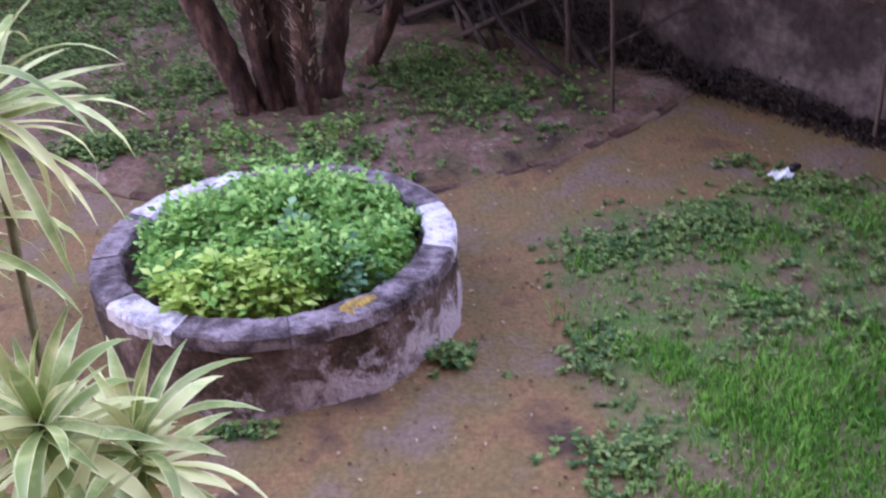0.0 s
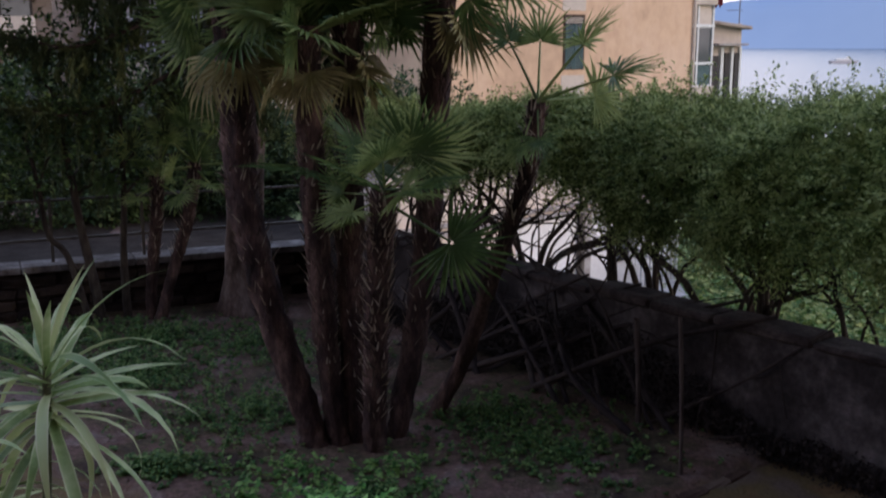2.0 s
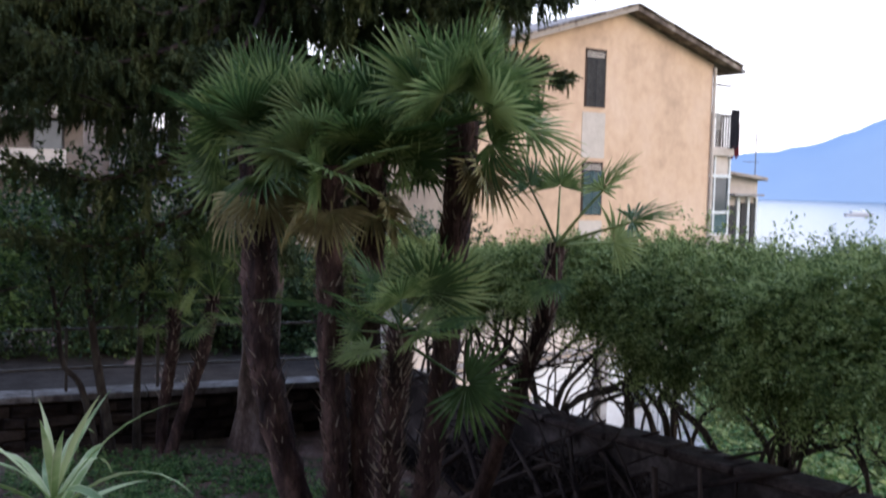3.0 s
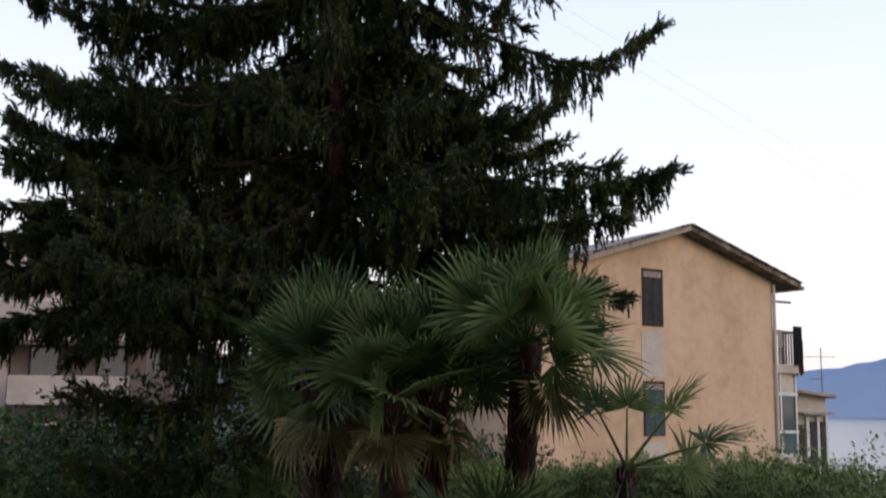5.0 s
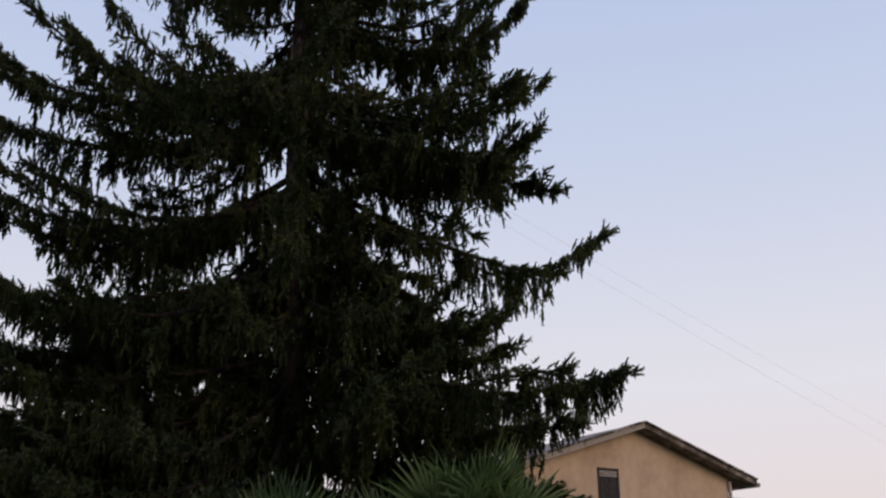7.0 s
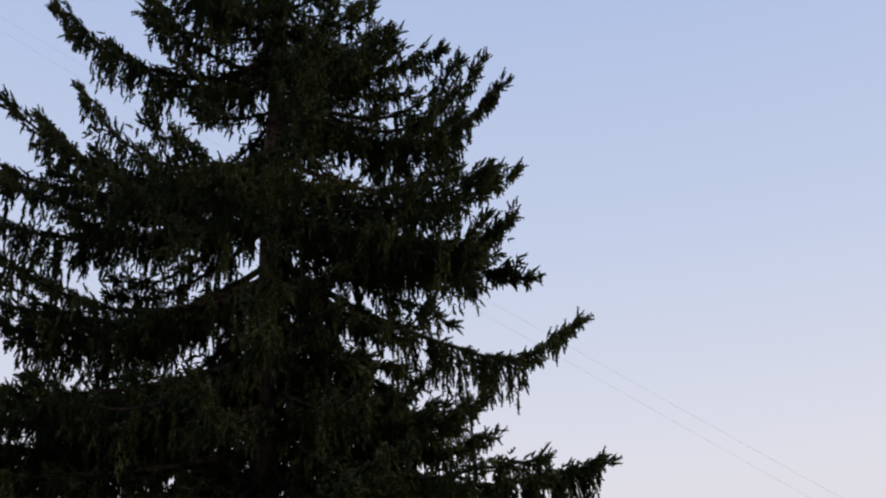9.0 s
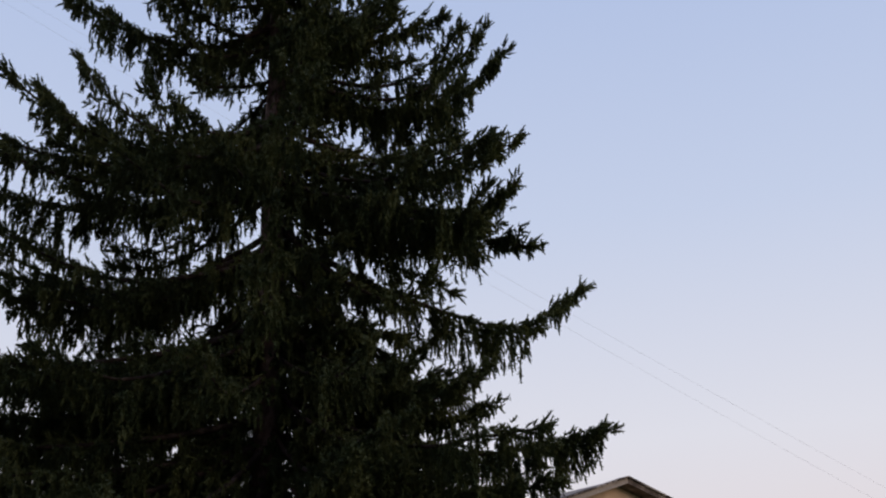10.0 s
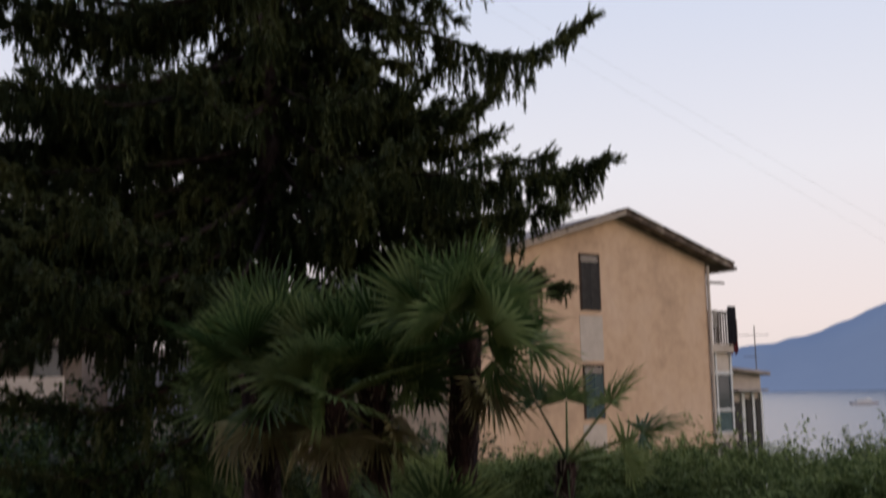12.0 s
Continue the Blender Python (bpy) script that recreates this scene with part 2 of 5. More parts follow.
# ---- mesh helpers ----
def mesh_from(verts, faces, name="mesh"):
    me = bpy.data.meshes.new(name)
    if isinstance(verts, np.ndarray) and isinstance(faces, np.ndarray):
        k = faces.shape[1]
        me.vertices.add(len(verts))
        me.vertices.foreach_set("co", verts.astype(np.float32).ravel())
        me.loops.add(faces.size)
        me.loops.foreach_set("vertex_index", faces.astype(np.int32).ravel())
        me.polygons.add(len(faces))
        me.polygons.foreach_set("loop_start", np.arange(0, faces.size, k, dtype=np.int32))
        me.update(calc_edges=True)
    else:
        me.from_pydata([tuple(v) for v in verts], [], [tuple(f) for f in faces])
    return me


def put(name, me, material, parent=None, label="", m=None, smooth=False):
    ob = new(name, me)
    for k in (material if isinstance(material, (list, tuple)) else [material]):
        if k.name not in me.materials:
            me.materials.append(k)
    if smooth:
        me.polygons.foreach_set("use_smooth", [True] * len(me.polygons))
    if parent is not None:
        ob.parent = parent
    if m is not None:
        ob.matrix_basis = m
    if label:
        tagged(ob, label)
    return ob


def part(name, bm, material, parent, label="", m=None, smooth=False):
    me = bpy.data.meshes.new(name)
    bm.to_mesh(me)
    bm.free()
    return put(name, me, material, parent, label, m, smooth)


def thing(name, label, category, group="", kind="", at=(0, 0, 0), rz=0.0):
    ob = new(name)
    ob.empty_display_size = 0.1
    ob.matrix_basis = Matrix.Translation(at) @ Matrix.Rotation(rz, 4, "Z")
    return tagged(ob, label, category, group, kind)


def box(bm, x0, x1, y0, y1, z0, z1, bevel=0.0):
    m = Matrix.LocRotScale(((x0 + x1) / 2, (y0 + y1) / 2, (z0 + z1) / 2), None, (x1 - x0, y1 - y0, z1 - z0))
    vs = bmesh.ops.create_cube(bm, size=1.0, matrix=m)["verts"]
    if bevel:
        es = list({e for v in vs for e in v.link_edges})
        bmesh.ops.bevel(bm, geom=es, offset=bevel, segments=1, affect="EDGES")
    return bm


def boxbm(*a, **k):
    return box(bmesh.new(), *a, **k)


def spline(pts, n):
    """Catmull-Rom through pts, n samples."""
    p = np.array(pts, float)
    p = np.vstack([2 * p[0] - p[1], p, 2 * p[-1] - p[-2]])
    t = np.linspace(0, len(p) - 3 - 1e-6, n)
    i = t.astype(int)
    u = (t - i)[:, None]
    a, b, c, d = p[i], p[i + 1], p[i + 2], p[i + 3]
    return 0.5 * (2 * b + (c - a) * u + (2 * a - 5 * b + 4 * c - d) * u**2 + (3 * b - a - 3 * c + d) * u**3)


def tube(path, radii, sides=8, rough=0.0, rng=None, cap=True):
    """Verts and quads of a tube along a path."""
    path = np.asarray(path, float)
    n = len(path)
    radii = np.broadcast_to(radii, n)
    tan = np.gradient(path, axis=0)
    tan /= np.linalg.norm(tan, axis=1, keepdims=True) + 1e-9
    ref = np.where(np.abs(tan[:, 2:3]) > 0.9, [[1.0, 0, 0]], [[0, 0, 1.0]])
    if np.abs(tan[:, 2]).min() < 0.9 < np.abs(tan[:, 2]).max():
        ref = np.broadcast_to([[0.31, 0.9, 0.3]], (n, 3))
    a = np.cross(tan, ref)
    a /= np.linalg.norm(a, axis=1, keepdims=True) + 1e-9
    b = np.cross(tan, a)
    th = np.linspace(0, 2 * np.pi, sides, endpoint=False)
    rad = radii[:, None] * (1 + (rng.normal(0, rough, (n, sides)) if rough else np.zeros((n, sides))))
    v = path[:, None] + rad[..., None] * (np.cos(th)[None, :, None] * a[:, None] + np.sin(th)[None, :, None] * b[:, None])
    i, j = np.meshgrid(np.arange(n - 1), np.arange(sides), indexing="ij")
    k = (j + 1) % sides
    q = np.stack([i * sides + j, i * sides + k, (i + 1) * sides + k, (i + 1) * sides + j], -1).reshape(-1, 4)
    return v.reshape(-1, 3), q


def join(parts):
    vs, fs, o = [], [], 0
    for v, f in parts:
        vs.append(v)
        fs.append(f + o)
        o += len(v)
    return np.vstack(vs), np.vstack(fs)


def unit(v):
    return v / (np.linalg.norm(v, axis=-1, keepdims=True) + 1e-9)


LEAF_V = np.array([(0, 0, 0), (0.45, -0.34, 0.10), (0.5, 0, 0), (0.45, 0.34, 0.10), (1.0, 0, -0.12)])
LEAF_F = np.array([(0, 1, 2), (0, 2, 3), (1, 4, 2), (2, 4, 3)])


FOLD_V = np.array([(0, 0, 0), (0.5, -0.34, 0.10), (0.5, 0.34, 0.10), (1.0, 0, -0.10)])
FOLD_F = np.array([(0, 1, 3), (0, 3, 2)])


def leaves(pos, direction, up, size, width=1.0, simple=False):
    """Verts and triangles of many pointed oval leaves."""
    d = unit(direction)
    s = unit(np.cross(up, d))
    u = np.cross(d, s)
    size = np.broadcast_to(size, len(pos))[:, None, None]
    lv, lf = (FOLD_V, FOLD_F) if simple else (LEAF_V, LEAF_F)
    t = lv * (1, width, 1)
    v = pos[:, None] + size * (t[None, :, 0:1] * d[:, None] + t[None, :, 1:2] * s[:, None] + t[None, :, 2:3] * u[:, None])
    f = lf[None] + (np.arange(len(pos)) * len(lv))[:, None, None]
    return v.reshape(-1, 3), f.reshape(-1, 3)


def instances(tv, tf, pos, rot, scale):
    """A template laid at many places: rot is n x 3 x 3 with the axes as columns."""
    v = pos[:, None] + np.einsum("nij,nkj->nki", rot, tv[None] * scale[:, None])
    f = tf[None] + (np.arange(len(pos)) * len(tv))[:, None, None]
    return v.reshape(-1, 3), f.reshape(-1, tf.shape[1])


def frames_along(d, rng):
    d = unit(d)
    r = unit(np.cross(d, rng.normal(size=d.shape)))
    return np.stack([d, r, np.cross(d, r)], -1)


def fbm(x, y, s=1.0, seed=0.0):
    """Smooth cheap noise for arrays."""
    v = 0.0
    for k, a in ((1.0, 0.5), (2.1, 0.27), (4.3, 0.14), (9.1, 0.08)):
        v = v + a * np.sin(k * s * x * 1.7 + 1.3 * np.sin(k * s * y * 1.1 + seed) + seed * k) * np.cos(k * s * y * 1.5 + 1.7 * np.sin(k * s * x * 0.9 - seed))
    return v


# ---- ground ----
WALL_A, WALL_B = np.array([-1.17, 11.41]), np.array([6.0, 2.11])
WALL_D = (WALL_B - WALL_A) / np.linalg.norm(WALL_B - WALL_A)
WALL_N = np.array([-WALL_D[1], WALL_D[0]])
LOW_A, LOW_B = np.array([-9.0, 8.17]), np.array([-1.17, 11.41])
LOW_D = (LOW_B - LOW_A) / np.linalg.norm(LOW_B - LOW_A)
LOW_N = np.array([-LOW_D[1], LOW_D[0]])


def smooth(a, b, x):
    t = np.clip((x - a) / (b - a), 0, 1)
    return t * t * (3 - 2 * t)


def kerb_y(x):
    return 5.52 + 0.19 * x * x


def ground_z(x, y):
    x, y = np.asarray(x, float), np.asarray(y, float)
    east = (x - WALL_A[0]) * WALL_N[0] + (y - WALL_A[1]) * WALL_N[1]
    north = (x - LOW_A[0]) * LOW_N[0] + (y - LOW_A[1]) * LOW_N[1]
    r = np.hypot(x, y)
    garden = (east < 0) & (north < 0)
    bed = smooth(0.02, 0.12, y - kerb_y(x)) * 0.05
    z = bed + 0.025 * fbm(x, y, 1.4, 1.0) * smooth(30, 12, r) + 0.012 * fbm(x, y, 6.0, 2.0) * smooth(14, 8, r)
    z = z + 0.045 * smooth(0.98, 1.1, x + 0.06 * fbm(x, y, 2.2, 7.0)) * smooth(5.2, 4.7, y)
    drop = -1.35 * smooth(0.12, 0.5, east) - 0.10 * smooth(0.1, 0.4, north) * (east < 0)
    z = np.where(garden, z, z * 0.3 + drop)
    fall = smooth(16, 420, np.maximum(y, 0.6 * r)) * -34.0
    return z + fall - 20 * smooth(40, 90, r) * smooth(0, 40, y) * 0.06


def axis(lo, hi, step, far, n):
    mid = np.arange(lo, hi + 1e-6, step)
    out = np.geomspace(step * 2, far, n)
    return np.concatenate([(lo - out)[::-1], mid, hi + out])


gx, gy = axis(-5.0, 5.0, 0.07, 4700, 34), axis(1.5, 12.6, 0.07, 4700, 34)
GX, GY = np.meshgrid(gx, gy, indexing="ij")
gv = np.stack([GX, GY, ground_z(GX, GY)], -1).reshape(-1, 3)
gi, gj = np.meshgrid(np.arange(len(gx) - 1), np.arange(len(gy) - 1), indexing="ij")
gw = len(gy)
gf = np.stack([gi * gw + gj, (gi + 1) * gw + gj, (gi + 1) * gw + gj + 1, gi * gw + gj + 1], -1).reshape(-1, 4)


def ground_material():
    """Reddish litter in the bed, mossy ochre path, dull green meadow outside."""
    m = mat("garden_ground", [(0.05, 0.028, 0.022), (0.10, 0.072, 0.04), (0.165, 0.09, 0.07), (0.22, 0.15, 0.125)], 2.2, 0.95, 0.7, 50, fine=0.8)
    n, l = m.node_tree.nodes, m.node_tree.links
    b = n["Principled BSDF"]
    base = b.inputs["Base Color"].links[0].from_socket
    tc = n["Texture Coordinate"]
    sep = n.new("ShaderNodeSeparateXYZ")
    l.new(tc.outputs["Object"], sep.inputs[0])

    def math_node(op, a, bb=None, c=None):
        k = n.new("ShaderNodeMath")
        k.operation = op
        for i, v in enumerate((a, bb, c)):
            if v is None:
                continue
            if isinstance(v, (int, float)):
                k.inputs[i].default_value = v
            else:
                l.new(v, k.inputs[i])
        return k.outputs[0]

    def noise_node(scale, detail=5):
        k = n.new("ShaderNodeTexNoise")
        k.inputs["Scale"].default_value, k.inputs["Detail"].default_value = scale, detail
        l.new(tc.outputs["Object"], k.inputs["Vector"])
        return k.outputs["Fac"]

    def ramp(v, stops):
        k = n.new("ShaderNodeValToRGB")
        for i, (p, c) in enumerate(stops):
            e = k.color_ramp.elements[i] if i < 2 else k.color_ramp.elements.new(p)
            e.position, e.color = p, (*c, 1)
        l.new(v, k.inputs[0])
        return k.outputs[0]

    def blend(f, a, bb):
        k = n.new("ShaderNodeMix")
        k.data_type = "RGBA"
        l.new(f, k.inputs["Factor"])
        l.new(a, k.inputs["A"])
        l.new(bb, k.inputs["B"])
        return k.outputs["Result"]

    path = ramp(noise_node(2.3, 7), [(0.3, (0.08, 0.047, 0.033)), (0.42, (0.19, 0.107, 0.05)), (0.52, (0.155, 0.105, 0.045)), (0.66, (0.17, 0.112, 0.086))])
    k2 = math_node("MULTIPLY", sep.outputs["X"], sep.outputs["X"])
    edge = math_node("SUBTRACT", math_node("SUBTRACT", sep.outputs["Y"], 5.52), math_node("MULTIPLY", k2, 0.19))
    wob = math_node("MULTIPLY_ADD", noise_node(5.0), 0.3, -0.15)
    f = math_node("MULTIPLY_ADD", math_node("ADD", edge, wob), 6.0, 0.3)
    k = n.new("ShaderNodeClamp")
    l.new(f, k.inputs[0])
    col = blend(k.outputs[0], path, base)
    green = ramp(noise_node(4.0, 6), [(0.35, (0.14, 0.09, 0.06)), (0.48, (0.13, 0.115, 0.05)), (0.65, (0.07, 0.12, 0.03))])
    gmask = math_node("MULTIPLY", math_node("MULTIPLY_ADD", math_node("ADD", sep.outputs["X"], wob), 5.0, -4.6), math_node("MULTIPLY_ADD", math_node("ADD", sep.outputs["Y"], wob), -3.0, 15.5))
    kk = n.new("ShaderNodeClamp")
    l.new(gmask, kk.inputs[0])
    neg = n.new("ShaderNodeClamp")
    l.new(math_node("MULTIPLY_ADD", sep.outputs["X"], 5.0, -4.0), neg.inputs[0])
    col = blend(math_node("MULTIPLY", kk.outputs[0], neg.outputs[0]), col, green)
    far = n.new("ShaderNodeClamp")
    l.new(math_node("MULTIPLY_ADD", sep.outputs["Z"], -2.0, -0.6), far.inputs[0])
    meadow = ramp(noise_node(0.6, 8), [(0.35, (0.05, 0.09, 0.03)), (0.5, (0.11, 0.16, 0.06)), (0.7, (0.22, 0.25, 0.12))])
    col = blend(far.outputs[0], col, meadow)
    # speckle of litter
    sp = n.new("ShaderNodeMix")
    sp.data_type, sp.blend_type = "RGBA", "OVERLAY"
    sp.inputs["Factor"].default_value = 0.55
    l.new(col, sp.inputs["A"])
    l.new(noise_node(38.0, 6), sp.inputs["B"])
    l.new(sp.outputs["Result"], b.inputs["Base Color"])
    return m


ground = put("ground", mesh_from(gv, gf, "ground"), ground_material(), smooth=True)
tagged(ground, "bare reddish soil with mossy paths and patchy grass", "ground", kind="structure")

wb = bmesh.new()
bmesh.ops.create_grid(wb, x_segments=8, y_segments=8, size=2450, matrix=Matrix.Translation((0, 2500, -24)))
lake = part("water", wb, M_WATER, None)
tagged(lake, "calm pale lake water under the dusk sky", "water", kind="structure")


def mountain():
    az = np.radians(np.linspace(-40, 75, 150))
    deg = np.degrees(az)
    el = np.interp(deg, [-40, 5, 12, 16, 18, 20, 23.4, 28, 34, 40, 55, 75], [0.3, 0.5, 1.2, 1.9, 2.15, 2.6, 4.0, 6.2, 8.2, 7.2, 5.0, 3.0])
    el = el + 0.05 * np.sin(deg * 3.1) + 0.04 * np.sin(deg * 7.7 + 1)
    rows = []
    for k, (r, h) in enumerate(((4050, 0.0), (4180, 0.35), (4330, 0.72), (4480, 1.0), (4700, 0.6))):
        top = EYE + 4480 * np.tan(np.radians(el))
        z = -26 + (top + 26) * h
        z = z + 25 * h * (1 - h) * np.sin(deg * 4 + k)
        rows.append(np.stack([r * np.sin(az), r * np.cos(az), z], -1))
    v = np.vstack(rows)
    w = len(az)
    i, j = np.meshgrid(np.arange(4), np.arange(w - 1), indexing="ij")
    f = np.stack([i * w + j, i * w + j + 1, (i + 1) * w + j + 1, (i + 1) * w + j], -1).reshape(-1, 4)
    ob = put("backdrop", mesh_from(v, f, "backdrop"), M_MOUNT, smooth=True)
    tagged(ob, "mountain slope across the lake, tinted pale blue for haze", "mountain", kind="structure")


mountain()


# ---- garden walls ----
def east_wall():
    rng = np.random.default_rng(4)
    length = float(np.linalg.norm(WALL_B - WALL_A))
    w = thing("wall_east", "low weathered rendered garden wall with rough coping", "wall", kind="structure", at=(*WALL_A, 0), rz=math.atan2(WALL_D[1], WALL_D[0]))
    nx, nz = 120, 12
    xs, zs = np.linspace(0, length, nx), np.linspace(-1.5, 0.84, nz)
    X, Z = np.meshgrid(xs, zs, indexing="ij")
    parts = []
    for y0, sgn in ((-0.0, -1), (0.24, 1)):
        Y = y0 + 0.02 * fbm(X, Z, 2.5, 3.0 + sgn) + rng.normal(0, 0.004, X.shape)
        v = np.stack([X, Y, Z], -1).reshape(-1, 3)
        i, j = np.meshgrid(np.arange(nx - 1), np.arange(nz - 1), indexing="ij")
        f = np.stack([i * nz + j, (i + 1) * nz + j, (i + 1) * nz + j + 1, i * nz + j + 1], -1).reshape(-1, 4)
        parts.append((v, f if sgn < 0 else f[:, ::-1]))
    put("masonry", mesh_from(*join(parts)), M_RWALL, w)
    x = 0.0
    while x < length - 0.2:
        l = min(rng.uniform(0.5, 0.8), length - x)
        b = boxbm(x + 0.004, x + l - 0.004, -0.035, 0.275, 0.83, 0.9 + rng.uniform(-0.02, 0.02), bevel=0.02)
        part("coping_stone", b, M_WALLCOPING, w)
        x += l
    return w


def low_wall():
    rng = np.random.default_rng(5)
    length = float(np.linalg.norm(LOW_B - LOW_A))
    w = thing("wall_north", "low rubble stone wall with pale concrete coping", "wall", kind="structure", at=(*LOW_A, 0), rz=math.atan2(LOW_D[1], LOW_D[0]))
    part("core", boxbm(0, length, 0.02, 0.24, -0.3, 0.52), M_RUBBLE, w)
    stones = []
    for k in range(5):
        b = boxbm(-0.14, 0.14, -0.03, 0.03, -0.052, 0.052, bevel=0.018)
        for v in b.verts:
            v.co += Vector(rng.normal(0, 0.008, 3))
        me = bpy.data.meshes.new("stone")
        b.to_mesh(me)
        b.free()
        stones.append(me)
    for row in range(5):
        x = rng.uniform(0, 0.2)
        while x < length - 0.1:
            s = rng.uniform(0.7, 1.15)
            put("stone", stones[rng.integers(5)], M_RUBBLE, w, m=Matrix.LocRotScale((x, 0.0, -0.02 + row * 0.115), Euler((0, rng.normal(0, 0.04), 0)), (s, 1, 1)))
            x += 0.29 * s + 0.01
    x = 0.0
    while x < length - 0.1:
        l = min(1.1, length - x)
        part("coping_stone", boxbm(x + 0.004, x + l - 0.004, -0.06, 0.3, 0.53, 0.6, bevel=0.01), M_LOWCOPING, w)
        x += l
    r = thing("railing", "thin dark iron railing on the low wall", "railing", at=(*LOW_A, 0.6), rz=math.atan2(LOW_D[1], LOW_D[0]))
    for z in (0.22, 0.62):
        part("rail", boxbm(0, length, 0.11, 0.135, z, z + 0.025), M_IRON, r)
    for k in range(int(length / 0.9)):
        part("post", boxbm(0.4 + k * 0.9, 0.43 + k * 0.9, 0.105, 0.14, -0.002, 0.66), M_IRON, r)


east_wall()
low_wall()

rd = bmesh.new()
box(rd, -14, 9.8, 0.5, 7.2, -0.3, -0.035)
road = part("road", rd, M_ROAD, None, m=Matrix.Translation((*LOW_A, 0)) @ Matrix.Rotation(math.atan2(LOW_D[1], LOW_D[0]), 4, "Z"))
tagged(road, "grey asphalt street beyond the low wall", "road", kind="structure")
pv = boxbm(-3.5, 3.1, 10.2, 19, -1.6, -1.27)
pavement = part("pavement", pv, M_PALE, None, m=Matrix.Rotation(-0.08, 4, "Z"))
tagged(pavement, "pale concrete forecourt below the garden wall", "pavement", kind="structure")


def kerb():
    rng = np.random.default_rng(6)
    k = thing("kerb", "dark worn stone edging between path and flower bed", "kerb", kind="structure")
    me = []
    for n in range(4):
        b = boxbm(-0.115, 0.115, -0.04, 0.04, -0.06, 0.055, bevel=0.014)
        for v in b.verts:
            v.co += Vector(rng.normal(0, 0.006, 3))
        mm = bpy.data.meshes.new("edging_stone")
        b.to_mesh(mm)
        b.free()
        me.append(mm)
    x = -3.4
    while x < 2.3:
        slope = 0.38 * x
        y = kerb_y(x)
        put("edging_stone", me[rng.integers(4)], M_KERB, k, m=Matrix.LocRotScale((x, y, rng.normal(-0.037, 0.01)), Euler((rng.normal(0, 0.05), rng.normal(0, 0.05), math.atan(slope) + rng.normal(0, 0.05))), None))
        x += 0.226 * math.cos(math.atan(slope))


kerb()

# out of view: added and sized to keep afterglow and sky off the garden
own = thing("wall_south", "unseen plain rendered house wall behind the viewpoint, shading the garden", "wall", kind="structure", at=(0, -0.9, 0))
part("masonry", boxbm(-16, 14.0, -9, 0, -0.3, 16.0), M_OWNWALL, own)

# ---- round planter ----
PC, PRX, PRY, PH = (-0.42, 4.43), 0.855, 0.80, 0.42


def planter():
    rng = np.random.default_rng(7)
    p = thing("round_planter", "round old concrete planter with lichen and whitewashed rim stones", "planter", at=(*PC, 0))
    n, prof = 96, [(0.97, 0.36), (1.0, 0.35), (1.005, 0.3), (1.012, 0.2), (1.02, 0.1), (1.03, -0.06)]
    th = np.linspace(0, 2 * np.pi, n, endpoint=False)
    rows = []
    for k, (r, z) in enumerate(prof):
        rr = r + (0.012 * np.sin(th * 9 + k) + rng.normal(0, 0.005, n)) * (k > 1)
        rows.append(np.stack([PRX * rr * np.cos(th), PRY * rr * np.sin(th), np.full(n, z)], -1))
    for r, z in ((0.82, 0.36), (0.81, 0.15)):
        rows.insert(0 if z < 0.3 else 0, np.stack([PRX * r * np.cos(th), PRY * r * np.sin(th), np.full(n, z)], -1))
    v = np.vstack(rows)
    m = len(rows)
    i, j = np.meshgrid(np.arange(m - 1), np.arange(n), indexing="ij")
    f = np.stack([i * n + j, (i + 1) * n + j, (i + 1) * n + (j + 1) % n, i * n + (j + 1) % n], -1).reshape(-1, 4)
    put("drum", mesh_from(v, f), M_DRUM, p, "pitted concrete drum with pale lichen", smooth=True)
    s = bmesh.new()
    bmesh.ops.create_circle(s, cap_ends=True, segments=48, radius=1.0, matrix=Matrix.Diagonal((PRX * 0.815, PRY * 0.815, 1, 1)))
    for q in s.verts:
        q.co.z = 0.3
    part("soil", s, M_SOIL, p)
    cuts = [(-18, 15, M_WHITE), (15, 60, M_DARKSTONE), (60, 103, M_DARKSTONE), (103, 150, M_WHITE), (150, 182, M_DARKSTONE), (182, 213, M_DARKSTONE),
            (213, 241, M_WHITE), (241, 275, M_DARKSTONE), (275, 310, M_DARKSTONE), (310, 342, M_DARKSTONE)]
    for a0, a1, material in cuts:
        b = bmesh.new()
        k = 14
        cols = []
        for a in np.radians(np.linspace(a0 + 0.12, a1 - 0.12, k)):
            ring = []
            for r, z in ((0.835, 0.345), (0.83, 0.40), (0.845, 0.42), (0.99, 0.42), (1.012, 0.405), (1.015, 0.345)):
                e = rng.normal(0, 0.005)
                ring.append(b.verts.new((PRX * (r + e) * math.cos(a), PRY * (r + e) * math.sin(a), z + rng.normal(0, 0.004))))
            cols.append(ring)
        for c, d in zip(cols, cols[1:]):
            for q in range(6):
                b.faces.new((c[q], d[q], d[(q + 1) % 6], c[(q + 1) % 6]))
        b.faces.new(cols[0])
        b.faces.new(cols[-1][::-1])
        bmesh.ops.recalc_face_normals(b, faces=b.faces)
        part("rim_stone", b, material, p, "whitewashed rim stone" if material is M_WHITE else "dark mossy rim stone")
    lb = bmesh.new()
    bmesh.ops.create_icosphere(lb, subdivisions=2, radius=1.0, matrix=Matrix.Diagonal((0.085, 0.04, 0.005, 1)))
    for q in lb.verts:
        q.co += Vector((rng.normal(0, 0.011), rng.normal(0, 0.009), 0))
    a = radians(298)
